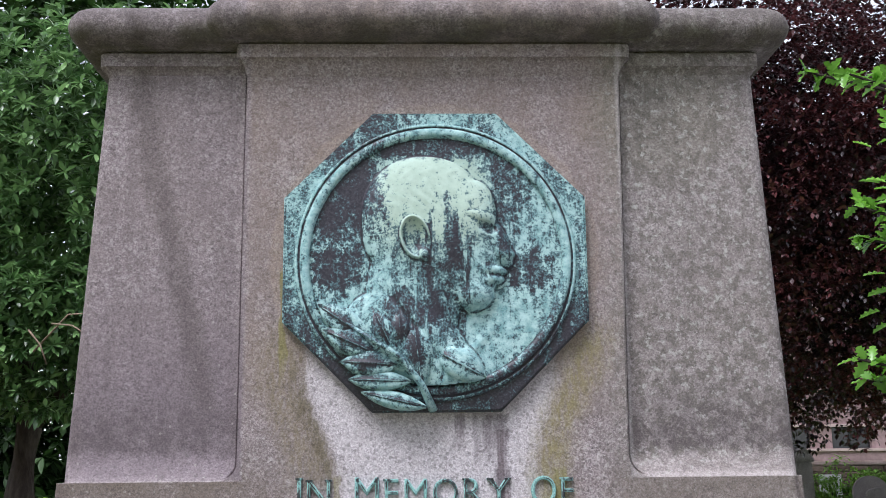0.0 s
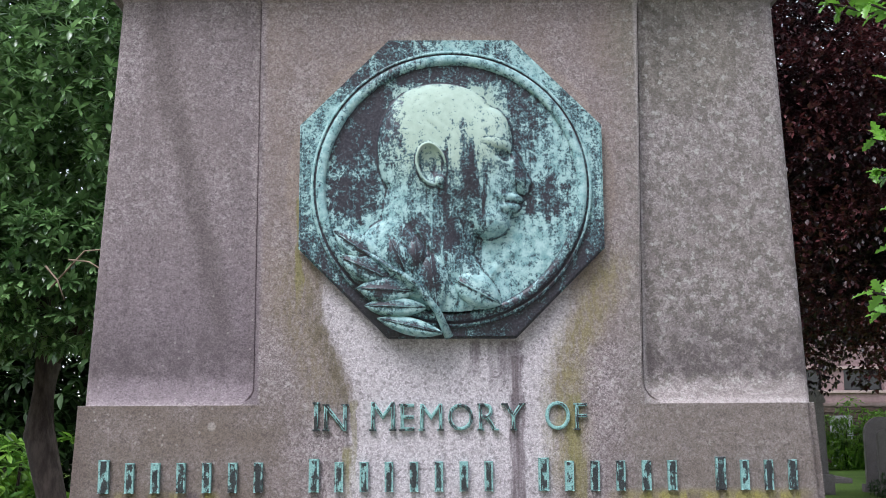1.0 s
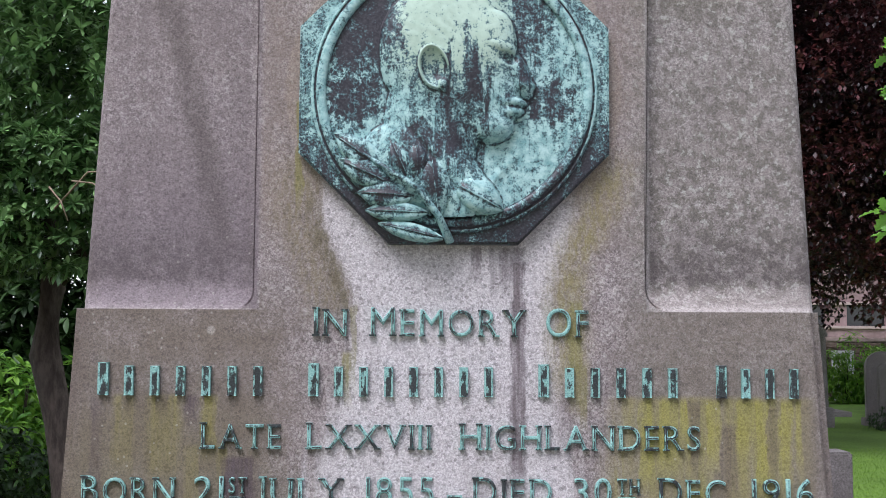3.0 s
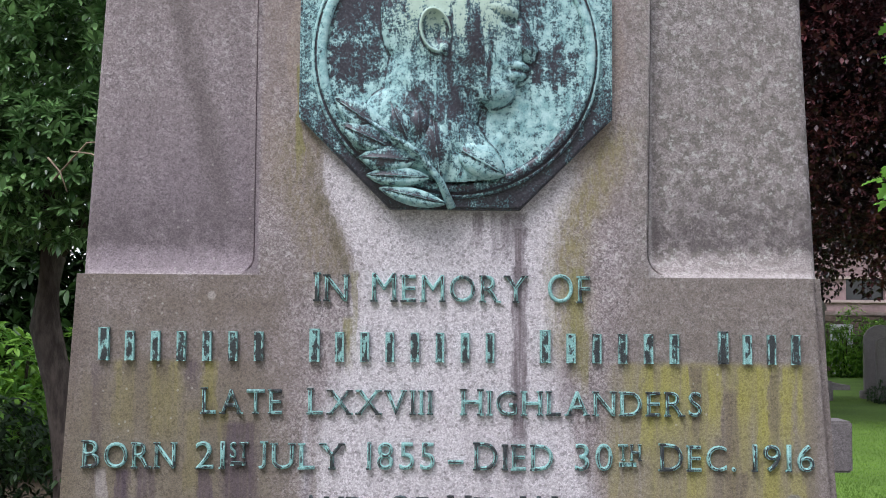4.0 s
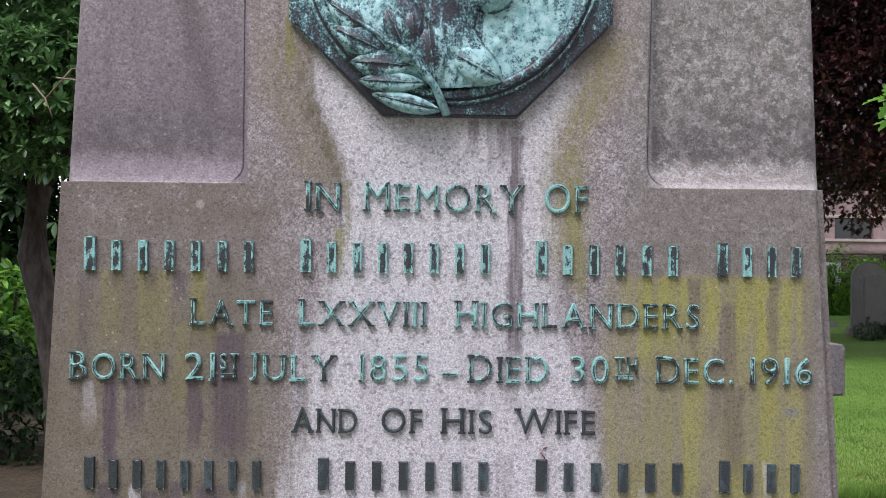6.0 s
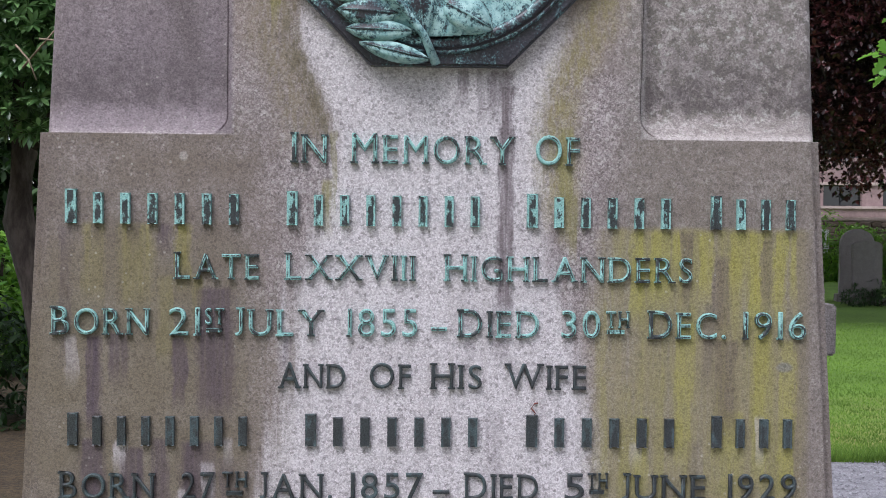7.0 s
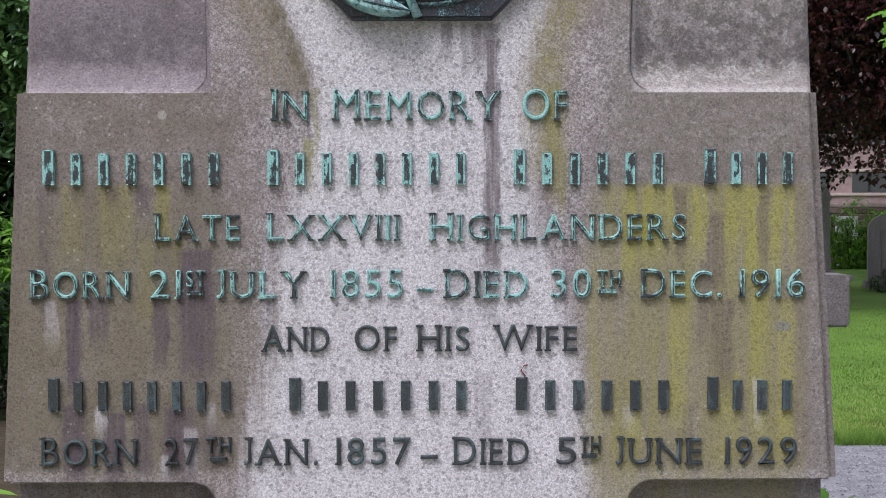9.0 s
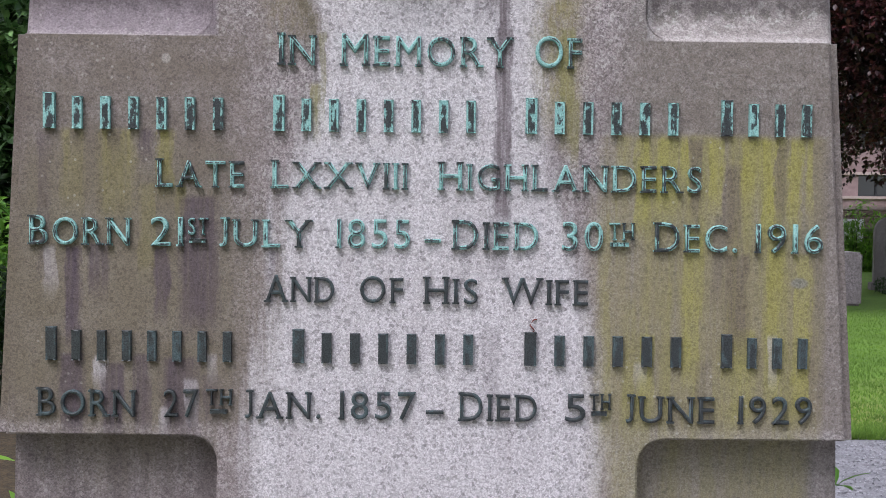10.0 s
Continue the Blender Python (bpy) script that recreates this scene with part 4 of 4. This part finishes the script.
def laurel_leaf(u0, v0, u1, v1, wide, lift):
    """A thick bronze leaf with a raised midrib from (u0, v0) to its tip (u1, v1)."""
    bm = bmesh.new()
    a, b = Vector((u0, v0)), Vector((u1, v1))
    d = b - a
    s = Vector((-d.y, d.x)).normalized()
    rows = []
    for i in range(9):
        t = i / 8
        w = wide * math.sin(math.pi * min(1.0, t * 0.97 + 0.02)) ** 0.75
        c = a + d * t
        rise = 0.044 + lift * math.sin(math.pi * t * 0.8) - 0.010 * t
        rows.append([bm.verts.new((MC[0] + (c + s * w * f).x, -rise + k, MC[1] + (c + s * w * f).y))
                     for f, k in ((-1.0, 0.024), (-0.85, 0.003), (-0.45, -0.002), (-0.08, 0.001), (0.0, -0.002), (0.08, 0.001), (0.45, -0.002), (0.85, 0.003), (1.0, 0.024))])
    for p, q in zip(rows, rows[1:]):
        for i in range(8):
            bm.faces.new((p[i], p[i + 1], q[i + 1], q[i]))
    bmesh.ops.recalc_face_normals(bm, faces=bm.faces[:])
    return bm


for u0, v0, u1, v1, wide, lift in ((-0.112, -0.150, -0.206, -0.084, 0.027, 0.012), (-0.072, -0.172, -0.110, -0.092, 0.021, 0.018), (-0.100, -0.172, -0.198, -0.128, 0.025, 0.014),
                                   (-0.066, -0.190, -0.165, -0.184, 0.025, 0.013), (-0.045, -0.218, -0.152, -0.214, 0.019, 0.009), (-0.060, -0.170, -0.066, -0.092, 0.021, 0.019),
                                   (-0.018, -0.262, -0.130, -0.236, 0.016, 0.006), (-0.026, -0.225, -0.040, -0.112, 0.030, 0.019), (-0.005, -0.165, 0.084, -0.213, 0.030, 0.018)):
    bronze_part("laurel_leaf", laurel_leaf(u0, v0, u1, v1, wide, lift), BRONZE_SPRIG, "pointed bronze laurel leaf, streaked green")
bronze_part("laurel_stem", tube_bm([(MC[0] - 0.006, -0.026, MC[1] - 0.268), (MC[0] - 0.026, -0.045, MC[1] - 0.225), (MC[0] - 0.062, -0.058, MC[1] - 0.178),
                                    (MC[0] - 0.11, -0.058, MC[1] - 0.148), (MC[0] - 0.17, -0.044, MC[1] - 0.108)], [0.008, 0.0065, 0.0055, 0.0045, 0.002], 8), BRONZE_SPRIG)


# ---- small litter on the stone ----
def dry_stem(name, label, points, radius, material):
    ob = part(name, tube_bm(points, [radius] * len(points), 6), material, None, "", True)
    tagged(ob, label, "plant stem")


STRAW = plain_material("straw", (0.55, 0.50, 0.40), (0.70, 0.65, 0.54), 60, 0.8, 0.0005)
dry_stem("dry_grass_stem", "pale dry grass stem caught on the granite wing", [(0.388, 0.0294, 1.955), (0.398, 0.0275, 1.945), (0.410, 0.0294, 1.938)], 0.0013, STRAW)
dry_stem("dry_grass_stem", "pale bent grass blade caught on the granite wing", [(0.396, 0.0294, 1.936), (0.404, 0.0275, 1.944), (0.407, 0.0294, 1.951)], 0.0010, STRAW)
RED_STEM = plain_material("reddish_stem", (0.16, 0.035, 0.03), (0.26, 0.07, 0.055), 80, 0.7, 0.0005)
dry_stem("creeper_stem", "short reddish creeper stem on the lettered stone", [(0.160, -0.002, 0.966), (0.166, -0.003, 0.976), (0.159, -0.003, 0.984), (0.164, -0.003, 0.992), (0.170, -0.001, 0.993)], 0.0012, RED_STEM)

# ---- evergreen shrub tree ----
def limb(name, points, radii, parent, material=BARK, sides=10):
    return part(name, tube_bm(points, radii, sides), material, parent, "", True)


def rel(parent, pts):
    o = parent.location
    return [(p[0] - o.x, p[1] - o.y, p[2] - o.z) for p in pts]


def shrub_tree():
    t = empty("evergreen_tree", "small evergreen tree with dark glossy leaves and a leaning trunk", "tree", at=(-2.42, 5.5, GROUND))
    limb("trunk", rel(t, [(-2.47, 5.5, GROUND - 0.05), (-2.52, 5.5, 0.35), (-2.59, 5.5, 0.8), (-2.70, 5.5, 1.25), (-2.66, 5.5, 1.7), (-2.7, 5.5, 2.1), (-2.8, 5.5, 2.6)]),
         [0.125, 0.10, 0.095, 0.105, 0.085, 0.07, 0.05], t, TRUNK_BARK, 14)
    for a, b, c in (((-2.62, 5.5, 1.75), (-2.2, 5.3, 2.2), (-1.8, 5.2, 2.7)), ((-2.66, 5.5, 1.9), (-3.2, 5.2, 2.3), (-3.6, 5.0, 2.9)), ((-2.7, 5.5, 2.1), (-2.5, 5.9, 2.9), (-2.2, 6.0, 3.6))):
        limb("limb", rel(t, [a, b, c]), [0.05, 0.035, 0.018], t)
    for a, b, c in (((-2.55, 5.05, 2.22), (-2.3, 4.95, 2.45), (-2.02, 4.9, 2.46)), ((-2.42, 5.0, 2.40), (-2.25, 4.9, 2.37), (-2.05, 4.85, 2.25)),
                    ((-2.15, 4.9, 2.18), (-2.17, 4.88, 2.33), (-2.10, 4.88, 2.47)), ((-2.55, 4.95, 2.35), (-2.45, 4.9, 2.25), (-2.4, 4.9, 2.12))):
        a, b, c = [(p[0] * 0.88 - 0.02, p[1] - 0.68, 1.4 + (p[2] - 1.4) * 0.88) for p in (a, b, c)]
        limb("twig", rel(t, [a, b, c]), [0.006, 0.005, 0.003], t, TWIG, 6)
    pts, ways = cloud(3000, (-2.75, 5.5, 3.35), (1.75, 1.15, 1.7), 0.7, 34, 11, -0.9)
    p2, w2 = cloud(1150, (-2.75, 4.9, 2.25), (1.25, 0.55, 0.62), 0.6, 18, 15, -0.8)
    pts, ways = np.concatenate([pts, p2]) - np.array((-2.42, 5.5, GROUND)), np.concatenate([ways, w2])
    rows = whorls(pts, ways + np.array((0, -0.7, 0.2)), 9, 0.088, 0.8)
    part_mesh("crown", leaves_mesh("crown", rows, OVAL, 0.2, 0.15), SHRUB_LEAF, t, "dense whorls of glossy dark green leaves")
    tagged(t, kind="")


shrub_tree()


def bush(name, label, material, centre, radii, count, length, outline=OVAL, seed=1, group="", low=-1.0, whorl=5):
    t = empty(name, label, "bush", group, at=(centre[0], centre[1], GROUND))
    pts, ways = cloud(count, centre, radii, 0.6, 16, seed, low)
    pts = pts - np.array((centre[0], centre[1], GROUND))
    pts[:, 2] = np.maximum(pts[:, 2], 0.03)
    r = np.random.default_rng(seed)
    for i in range(4):
        a = r.uniform(0, 6.28)
        limb("stem", [(0, 0, -0.02), (0.25 * radii[0] * math.cos(a), 0.25 * radii[1] * math.sin(a), 0.5 * (centre[2] - GROUND)),
                      (0.5 * radii[0] * math.cos(a), 0.5 * radii[1] * math.sin(a), centre[2] - GROUND + radii[2] * 0.3)], [0.02, 0.014, 0.006], t, BARK, 6)
    part_mesh("foliage", leaves_mesh("foliage", whorls(pts, ways, whorl, length), outline, 0.2, 0.25), material, t)
    return t


bush("laurel_bush", "yellow-green laurel bush behind the evergreen trunk", LAUREL_LEAF, (-4.0, 8.3, 0.65), (1.7, 0.9, 0.9), 900, 0.15, OVAL, 5)
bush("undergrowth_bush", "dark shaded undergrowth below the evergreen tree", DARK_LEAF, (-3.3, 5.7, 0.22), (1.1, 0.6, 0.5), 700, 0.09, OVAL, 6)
# two tall bushes added to block sky and deepen the dark below the crowns
bush("undergrowth_bush", "tall undergrowth added as backdrop, leaves coloured as in deep shade", DARK_LEAF, (-4.6, 10.6, 1.3), (3.4, 1.0, 1.9), 3000, 0.2, OVAL, 8)
bush("undergrowth_bush", "tall dark evergreen undergrowth added to hide sky gaps", DARK_LEAF, (-8.5, 11.6, 1.6), (3.0, 1.0, 2.2), 2000, 0.22, OVAL, 14)
bush("broadleaf_plant", "low broad-leaved green plant at the foot of the monument", HEDGE_LEAF, (-1.16, 0.95, 0.16), (0.20, 0.25, 0.36), 24, 0.09, OVAL, 9, low=-0.6)
bush("broadleaf_plant", "low broad-leaved green plant beside the gravel", HEDGE_LEAF, (0.97, 0.80, 0.30), (0.09, 0.14, 0.34), 14, 0.075, OVAL, 10, low=-0.6)


# ---- trees behind ----
def big_tree(name, label, material, foot, crown, radii, count, length, seed, trunk_r, limbs=7, lumps=40, leaves=4, droops=()):
    t = empty(name, label, "tree", at=(foot[0], foot[1], GROUND))
    top = crown[2] - GROUND
    limb("trunk", [(0, 0, -0.1), (0.05, 0, 0.8), (0.0, 0.05, top * 0.5), (0.1, 0, top)], [trunk_r * 1.25, trunk_r, trunk_r * 0.8, trunk_r * 0.3], t, BARK, 14)
    r = np.random.default_rng(seed)
    off = np.array((crown[0] - foot[0], crown[1] - foot[1], 0))
    for i in range(limbs):
        a = 1.2 + 6.28 * i / limbs + r.uniform(-0.3, 0.3)
        z0 = top * r.uniform(0.6, 0.85)
        e = off + np.array((radii[0] * 0.75 * math.cos(a), radii[1] * 0.75 * math.sin(a), z0 + r.uniform(0.0, 1.2)))
        limb("limb", [(0, 0, z0 - 0.3), tuple(e * 0.5 + np.array((0, 0, z0 * 0.65))), tuple(e + np.array((0, 0, 1.5)))], [trunk_r * 0.4, trunk_r * 0.25, 0.03], t, BARK, 8)
    pts, ways = cloud(count, crown, radii, 0.35, lumps, seed, -0.8)
    pts = pts - np.array((foot[0], foot[1], GROUND))
    for c, s in droops:
        p2, w2 = cloud(240, c, s, 0.3, 9, seed + 3)
        pts, ways = np.concatenate([pts, p2 - np.array((foot[0], foot[1], GROUND))]), np.concatenate([ways, w2])
        limb("branch", [tuple(np.array(c) - np.array((foot[0], foot[1], GROUND)) + np.array(d)) for d in ((-0.3, 0.2, 1.4), (-0.1, 0, 0.6), (0.1, -0.1, -0.2))],
             [0.03, 0.018, 0.006], t, BARK, 6)
    part_mesh("crown", leaves_mesh("crown", whorls(pts, ways, leaves, length), BROAD, 0.15, 0.2), material, t)
    return t


big_tree("copper_beech", "large copper beech with dark purple-red leaves", BEECH_LEAF, (3.4, 14.0), (5.8, 13.5, 5.5), (4.9, 2.6, 4.4), 42000, 0.088, 21, 0.3, lumps=70, droops=(((4.85, 13.0, 2.25), (0.45, 0.4, 0.6)), ((6.3, 13.2, 2.15), (0.5, 0.4, 0.65)), ((7.4, 12.9, 2.3), (0.6, 0.4, 0.6)), ((5.6, 12.6, 2.75), (0.9, 0.5, 0.45)), ((6.9, 12.8, 2.7), (0.8, 0.5, 0.5))))
big_tree("copper_beech", "second copper beech standing dark behind the first", BEECH_LEAF, (5.0, 20.0), (8.4, 19.6, 7.0), (6.8, 2.4, 5.6), 9500, 0.2, 27, 0.3, lumps=60)
big_tree("broadleaf_tree", "tall green tree behind the shrubs", FAR_LEAF, (-7.5, 15.0), (-7.2, 15.0, 6.6), (5.0, 2.2, 5.4), 8500, 0.2, 22, 0.25)
big_tree("broadleaf_tree", "green tree standing by the graveyard wall", FAR_LEAF, (13.6, 24.0), (13.4, 23.6, 3.6), (2.2, 1.6, 2.6), 1800, 0.13, 23, 0.14)


# unseen trees added behind and beside the camera so light falls mostly from above
for x, y, sd in ((-11, -13, 51), (-3.5, -15, 52), (4.5, -14, 53), (12, -12, 54), (-15, -4, 55), (15, -3, 56)):
    big_tree("sky_blocker_tree", "unseen leafy green tree added to block low sky light", FAR_LEAF, (x, y), (x, y, 5.2), (4.6, 3.0, 5.2), 1500, 0.42, sd, 0.28, 5, 30)


# ---- holly ----
def holly():
    t = empty("holly_bush", "holly bush with spiny bright green leaves reaching toward the monument", "bush", at=(1.95, 1.05, GROUND))
    limb("trunk", [(0, 0, -0.03), (0.02, 0, 0.8), (-0.05, -0.03, 1.6), (-0.08, -0.03, 2.5)], [0.05, 0.045, 0.035, 0.015], t)
    o = np.array((1.95, 1.05, GROUND))
    rows = []
    r = np.random.default_rng(4)
    for z, reach in ((2.52, 0.99), (2.46, 1.05), (2.42, 1.12), (2.11, 1.05), (2.05, 1.10), (1.71, 1.03), (1.66, 1.07), (1.62, 1.12), (2.78, 1.05)):
        tip = np.array((reach + 0.06, 0.80 + r.uniform(-0.1, 0.12), z))
        start = np.array((1.9, 1.03, z - 0.25))
        limb("branch", [tuple(start - o), tuple((start + tip) / 2 - o + np.array((0, 0, 0.05))), tuple(tip - o)], [0.012, 0.008, 0.003], t, BARK, 6)
        for i in range(36):
            f = 0.55 + 0.45 * (i / 35)
            p = start + (tip - start) * f + np.array((0, 0, 0.05 * math.sin(3.14 * f)))
            d = (tip - start) / np.linalg.norm(tip - start) * 0.6 + r.normal(size=3) * 0.7
            rows.append((p - o, d, r.uniform(0.042, 0.062), r.normal(0, 0.5)))
    pts, ways = cloud(420, (1.85, 1.1, 2.2), (0.5, 0.45, 0.75), 0.5, 10, 31)
    rows += [(p - o, w, 0.065, a) for p, w, a in zip(pts, ways, r.normal(0, 0.5, len(pts)))]
    rows = [np.array(v) for v in zip(*rows)]
    part_mesh("foliage", leaves_mesh("foliage", rows, SPINY, 0.45, 0.15), HOLLY_LEAF, t, "spiny glossy holly leaves")


holly()


# ---- other graves ----
def headstone(name, label, x, y, width, height, thick, yaw=0.0, arch=0.18):
    t = empty(name, label, "headstone", "headstones on the lawn", at=(x, y, GROUND))
    t.rotation_euler = (0, 0, radians(yaw))
    h = width / 2
    out = [(-h, 0.0), (h, 0.0), (h, height - arch)] + arc_top(h, height, arch) + [(-h, height - arch)]
    part("slab", prism_bm(out, -thick / 2, thick / 2, 0.012, 2), HEADSTONE, t)
    part("plinth", box_bm(-h - 0.06, h + 0.06, -thick / 2 - 0.07, thick / 2 + 0.07, -0.02, 0.14, 0.012), HEADSTONE, t)
    return t


def arc_top(h, height, rise):
    n = 12
    return [(h * math.cos(math.pi * i / n), height - rise + rise * math.sin(math.pi * i / n)) for i in range(1, n)]


headstone("headstone", "grey round-topped headstone on the lawn", 8.26, 17.9, 0.62, 1.36, 0.12, -8, 0.28)
headstone("headstone", "grey shallow-arched headstone standing before another", 8.15, 17.2, 0.52, 1.16, 0.12, -8, 0.10)
bush("grave_plant", "dark low plants at the foot of a headstone", DARK_LEAF, (8.2, 16.9, 0.0), (0.75, 0.35, 0.28), 260, 0.08, OVAL, 12)


def stone_cross():
    t = empty("stone_cross", "weathered grey stone cross with squared arms behind the monument", "gravestone", at=(0.86, 1.3, GROUND))
    part("base", box_bm(-0.2, 0.2, -0.16, 0.16, -0.02, 0.22, 0.01), HEADSTONE, t)
    part("shaft", taper_box(-0.08, 0.08, -0.075, 0.075, -0.06, 0.06, 0.215, 1.45, 0.008), HEADSTONE, t)
    part("arm", box_bm(0.072, 0.315, -0.055, 0.055, 1.115, 1.262, 0.006), HEADSTONE, t)
    part("arm", box_bm(-0.315, -0.072, -0.055, 0.055, 1.115, 1.262, 0.006), HEADSTONE, t)


stone_cross()


def obelisk_gravestone():
    t = empty("obelisk_gravestone", "dark weathered gravestone pillar with a moulded cap on the lawn", "gravestone", at=(6.92, 17.6, GROUND))
    part("base", box_bm(-0.24, 0.24, -0.24, 0.24, -0.02, 0.35, 0.02), HEADSTONE, t)
    part("shaft", taper_box(-0.17, 0.17, -0.14, 0.14, -0.15, 0.15, 0.345, 1.62, 0.015), HEADSTONE, t)
    part("cap", taper_box(-0.20, 0.20, -0.08, 0.08, -0.18, 0.18, 1.615, 1.86, 0.03), HEADSTONE, t)


obelisk_gravestone()


def kerb_grave():
    t = empty("kerbed_grave", "low pale kerbed grave plot with a small headstone", "grave", at=(8.2, 20.9, GROUND))
    part("kerb", box_bm(-0.55, 0.30, -0.9, -0.78, -0.02, 0.10, 0.01), HEADSTONE, t)
    part("kerb", box_bm(0.18, 0.30, -0.78, 0.9, -0.02, 0.10, 0.01), HEADSTONE, t)
    part("slab", prism_bm([(-0.3, 0), (0.12, 0), (0.12, 0.45)] + [(-0.09 + 0.21 * math.cos(math.pi * i / 8), 0.45 + 0.16 * math.sin(math.pi * i / 8)) for i in range(1, 8)] + [(-0.3, 0.45)], 0.7, 0.8, 0.01), HEADSTONE, t)


kerb_grave()
for i, (x, y, rx, rz) in enumerate(((10.1, 24.4, 0.85, 0.9), (11.5, 24.8, 0.95, 0.85), (8.8, 25.0, 0.8, 0.7), (12.8, 24.3, 1.0, 1.1))):
    bush("hedge_bush", "rounded bright green bush before the graveyard wall", HEDGE_LEAF, (x, y, GROUND + rz * 0.75), (rx, 0.5, rz), 1300, 0.11, OVAL, 40 + i, "bushes by the wall")


def white_tablet():
    t = empty("wall_tablet", "white marble memorial tablet against the wall", "memorial", at=(10.55, 25.78, GROUND))
    part("slab", box_bm(-0.28, 0.28, -0.05, 0.05, -0.02, 1.28, 0.01), WHITE_STONE, t)
    part("panel", box_bm(-0.18, 0.18, -0.06, -0.045, 0.75, 1.18, 0.004), WHITE_STONE, t)


white_tablet()

# ---- graveyard wall ----
wall = tagged(part("wall_north", box_bm(-30, 40, 26.0, 26.4, GROUND, 1.30), MORTAR), "rubble stone graveyard wall with rounded coping", "wall", kind="structure")
cop = prism_bm([(-30, 1.30), (14.2, 1.30), (14.6, 1.36), (14.9, 1.7), (40, 1.72), (40, 1.84), (14.8, 1.84), (14.45, 1.5), (14.1, 1.42), (-30, 1.42)], 25.93, 26.47, 0.03)
part("coping", cop, TRIM_STONE, wall, "pale coping with an upward ramp")

# ---- building ----
house = empty("sandstone_building", "long pink sandstone building with dark windows beyond the wall", "building", at=(14.0, 34.0, GROUND))
for z0, z1 in ((0.0, 2.0), (2.75, 3.65), (4.75, 6.6), (7.7, 9.5)):
    part("wall", box_bm(-20, 18, 0.0, 0.35, z0, z1), SANDSTONE, house)
for z0, z1 in ((2.0, 2.75), (3.65, 4.75), (6.6, 7.7)):
    for i in range(18):
        x = -19.3 + i * 2.05
        part("pier", box_bm(x, x + 0.72, 0.004, 0.346, z0 - 0.002, z1 + 0.002), SANDSTONE, house)
        w = part("window", box_bm(x + 0.72, x + 2.05, 0.18, 0.22, z0, z1), GLASS, house, "dark reflecting window")
        fr = box_bm(x + 0.72, x + 2.05, 0.14, 0.24, z0, z0 + 0.06)
        box_bm(x + 0.72, x + 2.05, 0.14, 0.24, z1 - 0.06, z1, bm=fr)
        box_bm(x + 1.35, x + 1.42, 0.14, 0.24, z0 + 0.06, z1 - 0.06, bm=fr)
        part("window_frame", fr, TIMBER, w)
for z in (2.72, 4.73, 7.67, 1.92):
    part("string_course", box_bm(-20, 18, -0.07, 0.05, z, z + 0.10, 0.01), TRIM_STONE, house)
part("roof", prism_bm([(-20.3, 9.5), (18.3, 9.5), (17, 12.0), (-19, 12.0)], -0.3, 8.0), SLATE, house)
part("wall", box_bm(-20, -19.6, 0.36, 8.0, 0, 9.48), SANDSTONE, house)
part("wall", box_bm(17.6, 18, 0.36, 8.0, 0, 9.48), SANDSTONE, house)
part("wall", box_bm(-20, 18, 8.02, 8.3, 0, 9.48), SANDSTONE, house)

# ---- rubble facing of the wall ----
stones = []
for i in range(6):
    r = np.random.default_rng(60 + i)
    bm = bmesh.new()
    bmesh.ops.create_cube(bm, size=1.0)
    bmesh.ops.bevel(bm, geom=bm.edges[:], offset=0.12, segments=1, affect="EDGES")
    for v in bm.verts:
        v.co += Vector(r.normal(0, 0.035, 3))
    me = bpy.data.meshes.new("stone")
    bm.to_mesh(me)
    bm.free()
    me.materials.append(RUBBLE)
    stones.append(me)
z = GROUND + 0.02
r = np.random.default_rng(77)
while z < 1.18:
    h = r.uniform(0.13, 0.22)
    h = min(h, 1.295 - z)
    x = 8.0 + r.uniform(0, 0.2)
    while x < 14.2:
        w = r.uniform(0.2, 0.5)
        s = bpy.data.objects.new("stone", stones[r.integers(6)])
        scene.collection.objects.link(s)
        s.parent = wall
        s.matrix_basis = Matrix.LocRotScale((x + w / 2, 25.985, z + h / 2), None, (w - 0.02, 0.09, h - 0.02))
        x += w
    z += h
